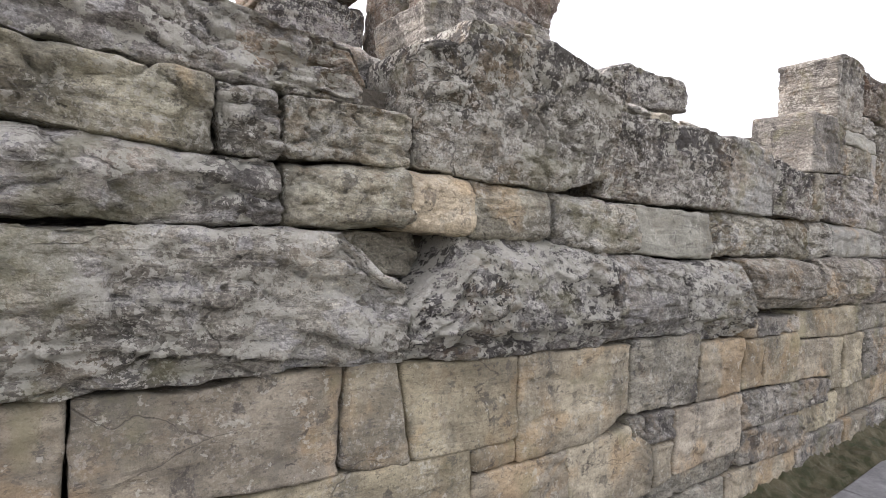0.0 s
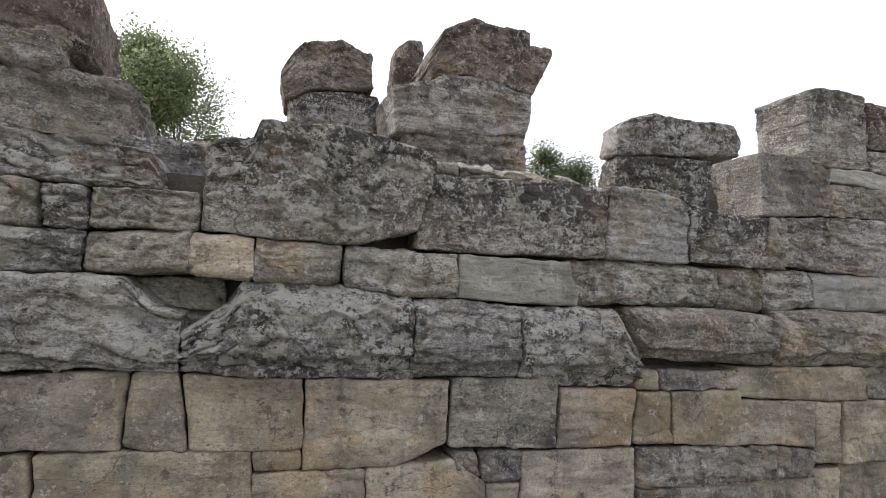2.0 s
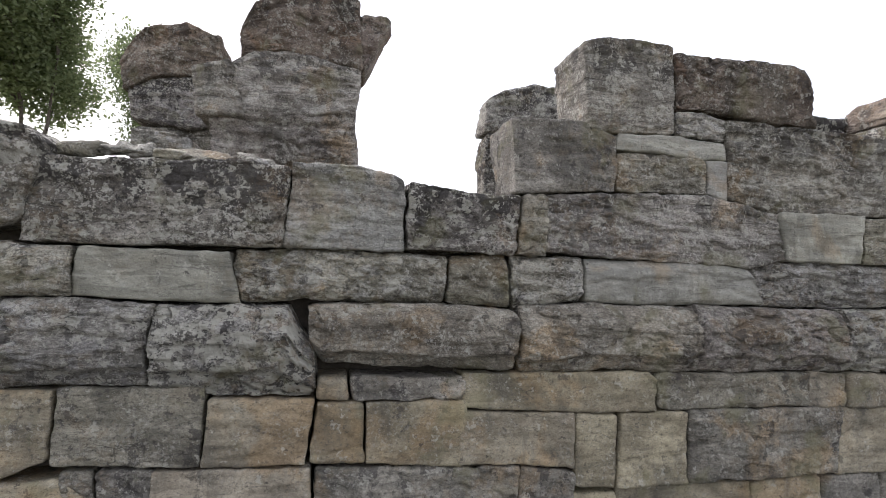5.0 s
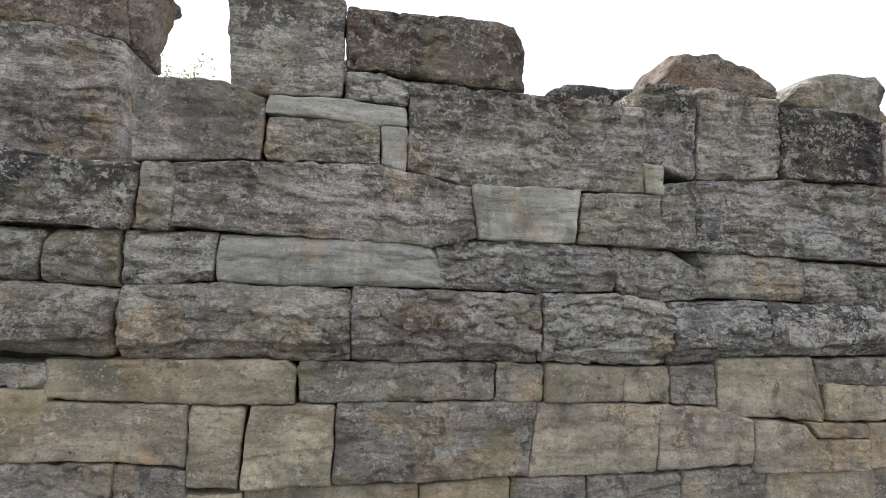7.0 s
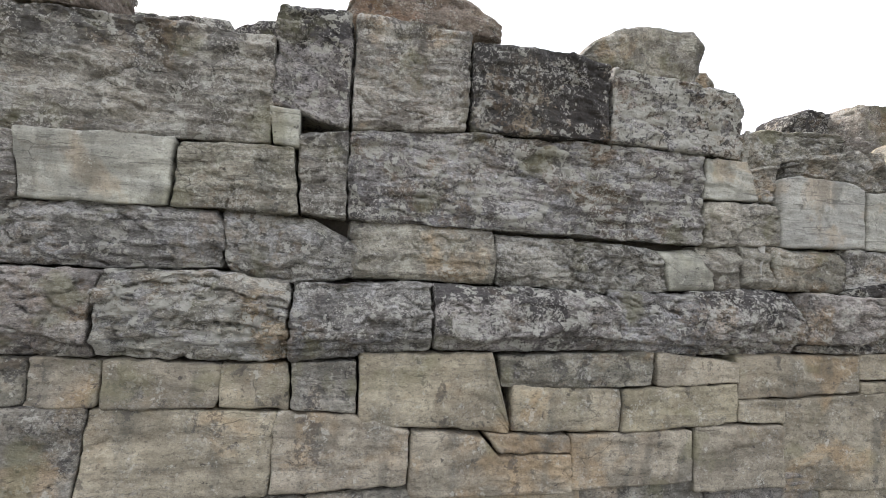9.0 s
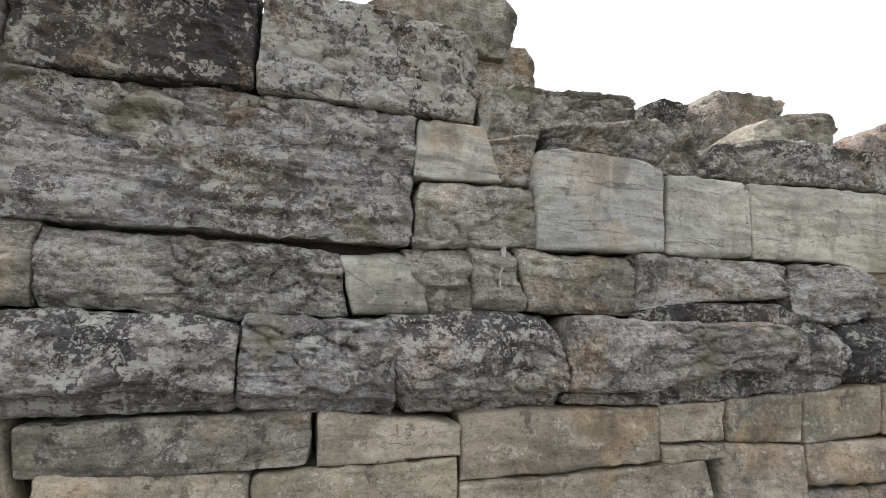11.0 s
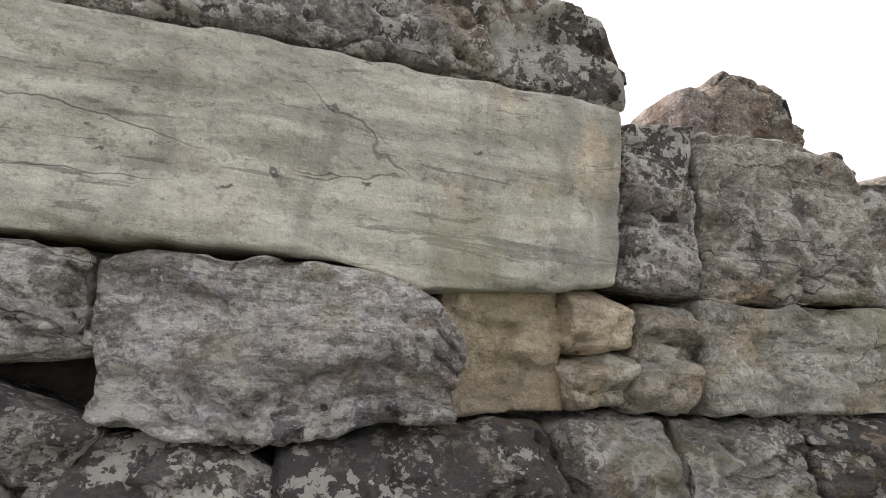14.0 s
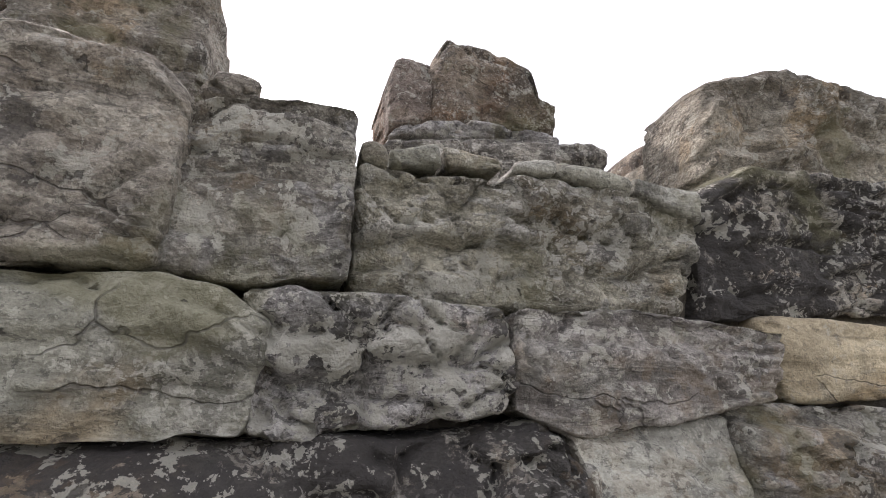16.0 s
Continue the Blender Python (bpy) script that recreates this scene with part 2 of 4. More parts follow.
# low tone, high tone, warm, crust, lichen, strata, relief, patch, top crust
ROCKS = {
    "tan": rock("tan_sandstone", (0.186, 0.166, 0.122), (0.286, 0.257, 0.190), 0.45, 0.24, 0.18, 0.35, 0.5, 0.25, broad_by=0.55),
    "greyt": rock("grey_tan_sandstone", (0.155, 0.148, 0.125), (0.250, 0.236, 0.198), 0.35, 0.42, 0.28, 0.40, 0.75, 0.4),
    "tang": rock("yellow_grey_sandstone", (0.205, 0.194, 0.156), (0.318, 0.300, 0.240), 0.5, 0.26, 0.38, 0.45, 0.9, 0.5),
    "grey": rock("grey_layered_sandstone", (0.19, 0.183, 0.166), (0.33, 0.32, 0.292), 0.25, 0.30, 0.65, 0.7, 1.0, 0.7),
    "rough": rock("pitted_sandstone", (0.215, 0.205, 0.176), (0.345, 0.330, 0.284), 0.30, 0.30, 0.75, 0.45, 1.1, 0.75),
    "pale": rock("pale_grey_sandstone", (0.245, 0.243, 0.210), (0.345, 0.341, 0.295), 0.10, 0.04, 0.10, 0.75, 0.5, 0.12, broad_by=0.32),
    "palew": rock("stained_pale_sandstone", (0.205, 0.204, 0.178), (0.315, 0.313, 0.275), 0.15, 0.36, 0.35, 0.6, 0.8, 0.35, 0.4, broad_by=0.6),
    "dark": rock("black_crusted_sandstone", (0.175, 0.162, 0.148), (0.295, 0.28, 0.256), 0.25, 0.70, 0.85, 0.4, 1.0, 0.6, 1.0),
    "lich": rock("white_lichened_sandstone", (0.17, 0.165, 0.15), (0.30, 0.29, 0.27), 0.1, 0.65, 1.35, 0.35, 1.1, 0.7),
    "lichd": rock("speckled_sandstone", (0.17, 0.161, 0.146), (0.29, 0.278, 0.25), 0.2, 0.55, 1.0, 0.35, 1.1, 0.6, 0.9),
    "layer": rock("brown_layered_sandstone", (0.19, 0.178, 0.156), (0.32, 0.303, 0.266), 0.25, 0.26, 0.6, 0.8, 0.9, 0.55, 0.9),
    "brown": rock("brown_grey_sandstone", (0.175, 0.159, 0.135), (0.305, 0.281, 0.242), 0.5, 0.32, 0.5, 0.5, 1.0, 0.6),
    "ochre": rock("ochre_sandstone", (0.31, 0.265, 0.185), (0.42, 0.365, 0.262), 0.5, 0.10, 0.15, 0.35, 0.8, 0.3),
    "black": rock("black_stained_sandstone", (0.15, 0.142, 0.126), (0.27, 0.256, 0.226), 0.35, 1.25, 0.6, 0.5, 1.0, 0.6),
    # weathered grey stone, its tones raised to put glare at the near end into colour
    "weather_glare": rock("glare_lightened_weathered_sandstone", (0.23, 0.217, 0.195), (0.375, 0.36, 0.325), 0.4, 0.24, 1.0, 0.65, 1.1, 0.8),
    "red": rock("red_brown_sandstone", (0.145, 0.116, 0.098), (0.25, 0.211, 0.178), 0.45, 0.40, 0.5, 0.4, 1.0, 0.5, 0.4, (0.27, 0.165, 0.10)),
}
MAT_CORE = ground_mat("earth_fill", (0.07, 0.06, 0.048), (0.13, 0.115, 0.09), 5.0)
MAT_GROUND = ground_mat("dry_grass_ground", (0.10, 0.10, 0.055), (0.20, 0.17, 0.11), 0.8)
MAT_SLAB = ground_mat("grey_flagstone", (0.12, 0.12, 0.118), (0.21, 0.21, 0.205), 3.0, 0.8, 0.008)
MAT_MOSS = ground_mat("moss_and_earth", (0.05, 0.055, 0.022), (0.12, 0.105, 0.06), 9.0)
MAT_BARK = ground_mat("bark", (0.07, 0.06, 0.048), (0.15, 0.13, 0.105), 12.0)


def leaf_mat(name, a, b):
    m, t, bsdf = tree_of(name)
    isl = t.nodes.new("ShaderNodeNewGeometry").outputs["Random Per Island"]
    col = mix(t, isl, a, b)
    t.links.new(col, bsdf.inputs["Base Color"])
    bsdf.inputs["Roughness"].default_value = 0.6
    tr = node(t, "ShaderNodeBsdfTranslucent", Color=col)
    mx = node(t, "ShaderNodeMixShader", Fac=0.68)
    t.links.new(bsdf.outputs[0], mx.inputs[1])
    t.links.new(tr.outputs[0], mx.inputs[2])
    t.links.new(mx.outputs[0], t.nodes["Material Output"].inputs["Surface"])
    return m


# leaf greens lightened: the haze before the trees is put into their colour
MAT_HAZED_LEAF = leaf_mat("hazed_tree_leaves", (0.13, 0.17, 0.07), (0.27, 0.32, 0.165))


# ---- shapes ----
def lattice_noise(p, seed):
    """Smooth value noise, -1 to 1, at the rows of p."""
    i = np.floor(p).astype(np.int64)
    f = p - i
    f = f * f * f * (f * (f * 6 - 15) + 10)
    out = np.zeros(len(p))
    for dx in (0, 1):
        for dy in (0, 1):
            for dz in (0, 1):
                h = ((i[:, 0] + dx) * 374761393 + (i[:, 1] + dy) * 668265263 + (i[:, 2] + dz) * 1274126177 + seed * 974634541) & 0xFFFFFFFF
                h = ((h ^ (h >> 13)) * 1274126177) & 0xFFFFFFFF
                h = (h ^ (h >> 16)) & 0xFFFF
                w = (f[:, 0] if dx else 1 - f[:, 0]) * (f[:, 1] if dy else 1 - f[:, 1]) * (f[:, 2] if dz else 1 - f[:, 2])
                out += w * (h / 32767.5 - 1)
    return out


def fbm(p, seed, octaves=4, gain=0.5):
    out, a = np.zeros(len(p)), 1.0
    for o in range(octaves):
        out += a * lattice_noise(p * 2.03 ** o, seed + 17 * o)
        a *= gain
    return out


def facets(p, seed):
    """Steps of broken rock: a height and a tilt of its own for each cell of a jittered lattice, and how far its rim is."""
    i = np.floor(p).astype(np.int64)
    best, second = np.full(len(p), 9.0), np.full(len(p), 9.0)
    out = np.zeros(len(p))
    for dx in (-1, 0, 1):
        for dy in (-1, 0, 1):
            for dz in (-1, 0, 1):
                c = i + (dx, dy, dz)
                h = (c[:, 0] * 73856093 ^ c[:, 1] * 19349663 ^ c[:, 2] * 83492791 ^ seed * 2654435761) & 0xFFFFFFFF
                h = ((h ^ (h >> 15)) * 2246822519) & 0xFFFFFFFF
                h = (h ^ (h >> 13)) & 0xFFFFFFFF
                r = np.stack([(h & 1023) / 1023, ((h >> 10) & 1023) / 1023, ((h >> 20) & 1023) / 1023], 1)
                q = p - (c + r)
                d = (q * q).sum(1)
                near = d < best
                second = np.where(near, best, np.minimum(second, d))
                best = np.where(near, d, best)
                out = np.where(near, r[:, 2] * 2 - 1 + 0.9 * (q[:, 2] * (r[:, 0] - 0.3) + q[:, 0] * (r[:, 1] - 0.5)), out)
    return out, np.sqrt(second) - np.sqrt(best)


LATTICES = {}


def box_lattice(nx, ny, nz):
    """The surface of a box of nx by ny by nz cells: its lattice points and faces."""
    key = (nx, ny, nz)
    if key not in LATTICES:
        g = np.stack(np.meshgrid(np.arange(nx + 1), np.arange(ny + 1), np.arange(nz + 1), indexing="ij"), -1)
        on = (g[..., 0] == 0) | (g[..., 0] == nx) | (g[..., 1] == 0) | (g[..., 1] == ny) | (g[..., 2] == 0) | (g[..., 2] == nz)
        idx = np.full(on.shape, -1)
        idx[on] = np.arange(on.sum())
        faces = []
        for s, flip in ((idx[0], 0), (idx[-1], 1), (idx[:, 0], 1), (idx[:, -1], 0), (idx[:, :, 0], 0), (idx[:, :, -1], 1)):
            q = np.stack([s[:-1, :-1], s[:-1, 1:], s[1:, 1:], s[1:, :-1]], -1).reshape(-1, 4)
            faces.append(q[:, ::-1] if flip else q)
        LATTICES[key] = (g[on], np.concatenate(faces))
    return LATTICES[key]


# strata, lumps, facets, fine relief, corner radius, facet size
FORMS = {
    "tan": (0.003, 0.009, 0.004, 0.003, 0.012, 0.16),
    "greyt": (0.005, 0.011, 0.007, 0.004, 0.015, 0.13),
    "tang": (0.008, 0.012, 0.009, 0.005, 0.017, 0.11),
    "grey": (0.013, 0.015, 0.012, 0.006, 0.018, 0.10),
    "rough": (0.011, 0.013, 0.011, 0.008, 0.018, 0.075),
    "pale": (0.004, 0.008, 0.002, 0.002, 0.012, 0.18),
    "palew": (0.006, 0.010, 0.005, 0.004, 0.013, 0.14),
    "dark": (0.007, 0.013, 0.010, 0.006, 0.020, 0.09),
    "lich": (0.008, 0.015, 0.013, 0.008, 0.022, 0.09),
    "lichd": (0.007, 0.015, 0.011, 0.007, 0.024, 0.09),
    "layer": (0.009, 0.008, 0.007, 0.005, 0.013, 0.10),
    "brown": (0.008, 0.014, 0.011, 0.006, 0.022, 0.11),
    "ochre": (0.005, 0.011, 0.012, 0.003, 0.014, 0.12),
    "black": (0.008, 0.013, 0.012, 0.006, 0.022, 0.10),
    "weather_glare": (0.014, 0.016, 0.011, 0.007, 0.020, 0.10),
    "red": (0.006, 0.014, 0.011, 0.006, 0.024, 0.12),
}
SEED = [1]


def worn_block(name, top, bottom, y0, depth, kind, cell=0.0095, shape="block", rough=1.0, soft=0.0, swell=0.0):
    """A worn block of stone: its front, at y0, lies between a top and a bottom line of (x, z) corners, each from left to right; it reaches depth behind it."""
    SEED[0] += 1
    seed = SEED[0]
    strata, lump, facet, fine, radius, size = FORMS[kind]
    top, bottom = np.array(top, float), np.array(bottom, float)

    def edge(line, u):
        x = line[0, 0] + u * (line[-1, 0] - line[0, 0])
        return x, np.interp(x, line[:, 0], line[:, 1])

    steps = np.linspace(0, 1, 25)
    (tx, tz), (bx, bz) = edge(top, steps), edge(bottom, steps)
    centre = np.array([(tx.mean() + bx.mean()) / 2, (tz.mean() + bz.mean()) / 2])
    wide = max(0.05, (tx[-1] - tx[0] + bx[-1] - bx[0]) / 2)
    high = max(0.04, (tz - bz).mean())
    nx, nz = int(min(130, max(5, wide / cell))), int(min(70, max(5, high / cell)))
    ny = int(min(24, max(6, depth / cell / 3.4)))
    grid, faces = box_lattice(nx, ny, nz)
    u = grid / np.array([nx, ny, nz], float)
    u[:, 1] = u[:, 1] ** 1.5
    dims = np.array([wide, depth, high])
    a = u * dims
    world_p = np.stack([centre[0] - wide / 2 + a[:, 0], y0 + a[:, 1], centre[1] - high / 2 + a[:, 2]], 1)
    chip = np.clip(lattice_noise(world_p * 3.3, seed + 2) - 0.1, 0, 1)
    r = np.minimum(soft + radius * (0.75 + 0.6 * lattice_noise(world_p * 9, seed) + 2.0 * chip) + 0.003, 0.42 * dims.min())
    r = np.maximum(r, 0.006)[:, None]
    inner = np.clip(a, r, dims - r)
    d = a - inner
    n = d / np.maximum(np.linalg.norm(d, axis=1), 1e-6)[:, None]
    a = inner + n * r
    # relief along the face: thin beds that stand out and fall back, broken facets, lumps and pits
    bed = world_p[:, 2] * 17 + 1.1 * fbm(world_p * (1.3, 1.3, 2.5), seed + 3, 3) + 0.35 * lattice_noise(world_p * 11, seed + 4)
    layer = np.floor(bed)
    part_of = bed - layer
    along = np.stack([world_p[:, 0] * 3.4 + 0.5 * lattice_noise(world_p * 6, seed + 6), world_p[:, 1] * 2, layer * 7.31], 1)
    step = np.tanh(2.2 * lattice_noise(along, seed + 7))
    groove = np.clip(1 - np.minimum(part_of, 1 - part_of) / 0.13, 0, 1) * np.clip(0.5 + lattice_noise(along * (0.8, 1, 1) + 3.3, seed + 8), 0, 1)
    h = strata * (1.25 * step - 1.6 * groove) + lump * fbm(world_p * 4.5, seed + 5, 3)
    wob = world_p + 0.03 * np.stack([lattice_noise(world_p * 12, seed + k) for k in (21, 22, 23)], 1)
    plate, rim = facets(wob / (size * 1.9, size * 1.4, size * 0.8), seed)
    split = np.clip(1 - rim / 0.16, 0, 1) * np.clip(0.35 + 1.6 * lattice_noise(world_p * (2.6, 2.6, 5.0), seed + 61), 0, 1)
    h += facet * (1.25 * plate - 2.2 * split)
    h += fine * fbm(world_p * 30, seed + 9, 2, 0.6) - 2.4 * fine * np.clip(fbm(world_p * (16, 16, 24), seed + 11, 2) - 0.35, 0, 1)
    h *= rough
    across = 0.3 if y0 else 0.75
    a = a + n * h[:, None] * (across, 1.0, across)
    if swell:
        a = a + swell * np.stack([lattice_noise(world_p * 3.1 + 7.7 * k, seed + 41 + k) for k in range(3)], 1) * (1.0, 1.0, 0.6)
    # notched edges
    a[:, 0] += 0.006 * lattice_noise(world_p * 17, seed + 31)
    a[:, 2] += 0.006 * lattice_noise(world_p * 17, seed + 37)
    if shape == "string":
        v = a[:, 2] / high
        lip = 0.25 + 0.07 * lattice_noise(world_p * (4.0, 0.0, 0.0), seed + 51)
        crown = 0.66 + 0.10 * lattice_noise(world_p * (3.0, 0.0, 0.0), seed + 53)
        a[:, 1] += 0.05 * np.clip((lip - v) / 0.05, 0, 1) + 0.045 * np.clip(1 - v / 0.2, 0, 1) + 0.085 * np.clip((v - crown) / (1 - crown), 0, 1) ** 1.4
    elif shape == "round":
        v = a[:, 2] / high
        crown = 0.70 + 0.12 * lattice_noise(world_p * (3.0, 0.0, 0.0), seed + 53)
        a[:, 1] += 0.055 * np.clip((v - crown) / (1 - crown), 0, 1) ** 1.5 + 0.03 * np.clip(1 - v / 0.16, 0, 1) ** 1.5
    gap = 0.002
    x = gap + a[:, 0] * (wide - 2 * gap) / wide
    z = gap + a[:, 2] * (high - 2 * gap) / high
    fu, fv = x / wide, z / high
    (tx, tz), (bx, bz) = edge(top, fu), edge(bottom, fu)
    xz = np.stack([bx * (1 - fv) + tx * fv, bz * (1 - fv) + tz * fv], 1)
    co = np.stack([xz[:, 0] - centre[0], a[:, 1], xz[:, 1] - centre[1]], 1)
    me = bpy.data.meshes.new(name)
    me.from_pydata(co.tolist(), [], faces.tolist())
    me.polygons.foreach_set("use_smooth", [True] * len(faces))
    me.materials.append(ROCKS[kind])
    ob = new(name, me)
    ob.location = (centre[0], y0, centre[1])
    return ob


def mesh_ob(name, verts, faces, mat, smooth=False):
    me = bpy.data.meshes.new(name)
    me.from_pydata(verts, [], faces)
    me.polygons.foreach_set("use_smooth", [smooth] * len(faces))
    me.materials.append(mat)
    return new(name, me)


def box_mesh(name, x0, x1, y0, y1, z0, z1, mat):
    v = [(x, y, z) for z in (z0, z1) for y in (y0, y1) for x in (x0, x1)]
    f = [(0, 2, 3, 1), (4, 5, 7, 6), (0, 1, 5, 4), (2, 6, 7, 3), (0, 4, 6, 2), (1, 3, 7, 5)]
    return mesh_ob(name, v, f, mat)


def under(ob, parent):
    ob.parent = parent
    ob.matrix_parent_inverse = parent.matrix_world.inverted()
    return ob


# ---- ground ----
def ground_sheet():
    n, verts, faces = 60, [], []
    for j in range(n + 1):
        for i in range(n + 1):
            x = 7 + 600 * (abs(2 * i / n - 1) ** 2.2) * (1 if i * 2 > n else -1)
            y = 600 * (abs(2 * j / n - 1) ** 2.2) * (1 if j * 2 > n else -1)
            verts.append((x, y, -0.12))
    for j in range(n):
        for i in range(n):
            k = j * (n + 1) + i
            faces.append((k, k + 1, k + n + 2, k + n + 1))
    return mesh_ob("ground", verts, faces, MAT_GROUND)


tagged(ground_sheet(), "dry grassy earth around the ruined stone wall", "ground", kind="structure")

# ---- the wall ----
wall = tagged(box_mesh("wall_front", -1.3, 17.0, 1.74, 5.2, -0.15, 1.98, MAT_CORE), "ruined wall of large weathered sandstone blocks on an earth fill", "wall", kind="structure")
under(box_mesh("core", 4.45, 9.75, 1.85, 2.15, 1.975, 2.38, MAT_CORE), wall)
under(box_mesh("core", 5.0, 6.3, 1.86, 2.1, 2.375, 2.55, MAT_CORE), wall)


def stone(top, bottom, y, kind, shape="block", depth=0.42, rough=1.0):
    ob = worn_block("stone", top, bottom, y + random.uniform(-0.007, 0.007), depth, kind, cell=0.0125 if kind in ("tan", "greyt", "pale") else 0.0098, shape=shape, rough=rough)
    return under(ob, wall)


# near end
stone(((-0.90, 2.18), (0.33, 2.08), (0.49, 2.06), (0.67, 2.05), (0.72, 1.95)), ((-0.90, 1.90), (0.26, 1.86), (0.72, 1.86)), 1.52, "weather_glare", rough=1.2)
stone(((-0.90, 1.89), (0.26, 1.85)), ((-0.90, 1.71), (0.28, 1.66)), 1.5, "tang", rough=1.3)
stone(((0.27, 1.85), (0.44, 1.85)), ((0.29, 1.66), (0.45, 1.67)), 1.5, "weather_glare", rough=1.3)
stone(((-0.90, 1.70), (0.45, 1.66)), ((-0.90, 1.46), (0.46, 1.47)), 1.48, "weather_glare", "round", rough=1.3)
stone(((-0.90, 1.45), (0.36, 1.46), (0.62, 1.47), (0.76, 1.35), (0.86, 1.32)), ((-0.90, 1.07), (0.43, 1.06), (0.67, 1.06), (0.87, 1.05)), 1.45, "weather_glare", rough=1.2)
stone(((0.45, 1.85), (0.63, 1.86), (0.89, 1.87)), ((0.46, 1.66), (0.64, 1.68), (0.90, 1.68)), 1.51, "rough")
stone(((0.45, 1.66), (0.87, 1.70)), ((0.46, 1.47), (0.58, 1.47), (0.89, 1.49)), 1.48, "tang", "round", rough=1.3)
stone(((0.87, 1.68), (1.14, 1.68)), ((0.87, 1.48), (1.15, 1.46)), 1.48, "ochre", "round")
stone(((1.14, 1.68), (1.38, 1.67), (1.55, 1.67)), ((1.14, 1.46), (1.30, 1.46), (1.55, 1.46)), 1.48, "tang", "round", rough=0.9)
stone(((1.56, 1.67), (1.80, 1.67), (2.16, 1.66)), ((1.56, 1.46), (1.78, 1.42), (2.17, 1.42)), 1.48, "rough", "round")
stone(((0.58, 1.46), (1.01, 1.49)), ((0.75, 1.33), (1.04, 1.30)), 1.66, "tang", rough=1.4)
stone(((0.70, 1.34), (1.04, 1.32)), ((0.76, 1.24), (1.05, 1.19)), 1.7, "tang", rough=1.4)
stone(((0.90, 2.12), (1.10, 2.16), (1.13, 2.26), (1.55, 2.27), (1.92, 2.22), (2.04, 2.14)), ((0.90, 1.69), (1.30, 1.67), (1.62, 1.67), (1.93, 1.76)), 1.51, "lichd")
stone(((1.94, 2.00), (2.02, 2.09), (2.25, 2.08), (2.86, 2.14), (3.12, 2.12)), ((1.93, 1.67), (2.21, 1.67), (3.10, 1.69)), 1.54, "dark")
stone(((3.13, 2.14), (3.48, 2.15), (3.72, 2.09)), ((3.10, 1.69), (3.40, 1.69), (3.72, 1.69)), 1.56, "palew")
stone(((3.73, 2.08), (4.17, 2.04), (4.39, 2.05)), ((3.73, 1.70), (4.14, 1.70), (4.35, 1.70)), 1.56, "dark")
stone(((4.40, 2.05), (4.56, 2.06)), ((4.36, 1.70), (4.54, 1.70)), 1.56, "tang")
# above the string course
stone(((2.17, 1.66), (2.85, 1.66)), ((2.17, 1.42), (2.91, 1.40)), 1.53, "pale")
stone(((2.85, 1.68), (3.39, 1.70), (3.97, 1.69)), ((2.90, 1.40), (3.40, 1.43), (3.95, 1.42)), 1.56, "rough", "round", rough=1.1)
stone(((3.98, 1.69), (4.31, 1.71)), ((3.96, 1.42), (4.33, 1.40)), 1.56, "tang", "round")
stone(((4.32, 1.71), (4.77, 1.71)), ((4.34, 1.40), (4.77, 1.45)), 1.56, "rough", "round")
stone(((4.78, 1.70), (5.52, 1.71), (5.90, 1.70), (6.00, 1.59)), ((4.77, 1.44), (5.17, 1.43), (5.99, 1.45)), 1.55, "pale", "round", rough=1.5)
stone(((5.92, 1.72), (6.34, 1.74), (6.98, 1.73), (7.02, 1.67)), ((5.97, 1.44), (6.49, 1.43), (7.03, 1.45)), 1.54, "grey", "round", rough=1.2)
stone(((7.00, 1.74), (7.42, 1.73), (7.65, 1.60)), ((7.04, 1.45), (7.29, 1.39), (7.63, 1.43)), 1.55, "grey", "round")
stone(((7.60, 1.72), (7.86, 1.73), (8.36, 1.72)), ((7.62, 1.43), (7.93, 1.43), (8.37, 1.42)), 1.56, "tang", "round")
stone(((8.36, 1.70), (8.96, 1.69), (9.35, 1.66)), ((8.37, 1.42), (8.97, 1.39), (9.39, 1.41)), 1.57, "rough", "round", rough=1.2)
stone(((9.34, 1.65), (9.56, 1.67), (9.66, 1.64)), ((9.40, 1.42), (9.70, 1.43)), 1.56, "pale", "round", rough=1.2)
stone(((9.57, 1.69), (9.83, 1.70), (9.93, 1.66)), ((9.71, 1.42), (9.93, 1.42)), 1.56, "tang", "round", rough=1.2)
stone(((9.84, 1.72), (10.02, 1.72)), ((9.86, 1.45), (10.09, 1.45)), 1.53, "tang", "round", rough=1.1)
stone(((10.02, 1.72), (10.24, 1.71), (10.58, 1.71)), ((10.09, 1.45), (10.25, 1.45), (10.57, 1.44)), 1.52, "tang", "round", rough=1.2)
stone(((10.59, 1.72), (10.85, 1.72), (11.40, 1.72)), ((10.57, 1.46), (10.94, 1.52), (11.43, 1.56)), 1.56, "rough", rough=1.3)
stone(((11.40, 1.71), (11.50, 1.73), (11.82, 1.72), (11.93, 1.68), (11.99, 1.60)), ((11.43, 1.45), (11.48, 1.46), (11.64, 1.42), (11.83, 1.47), (11.96, 1.47)), 1.54, "grey")
stone(((11.95, 1.71), (12.11, 1.72), (12.21, 1.73)), ((11.96, 1.47), (12.09, 1.48), (12.22, 1.48)), 1.63, "ochre", rough=1.2)
stone(((12.20, 1.73), (12.27, 1.73), (12.35, 1.70)), ((12.20, 1.59), (12.25, 1.59), (12.36, 1.60)), 1.57, "ochre", "round", rough=1.5)
stone(((12.20, 1.59), (12.36, 1.60)), ((12.21, 1.48), (12.33, 1.49)), 1.58, "tang", "round", rough=1.5)
stone(((12.36, 1.70), (12.49, 1.71)), ((12.32, 1.49), (12.50, 1.48)), 1.57, "tang", "round", rough=1.5)
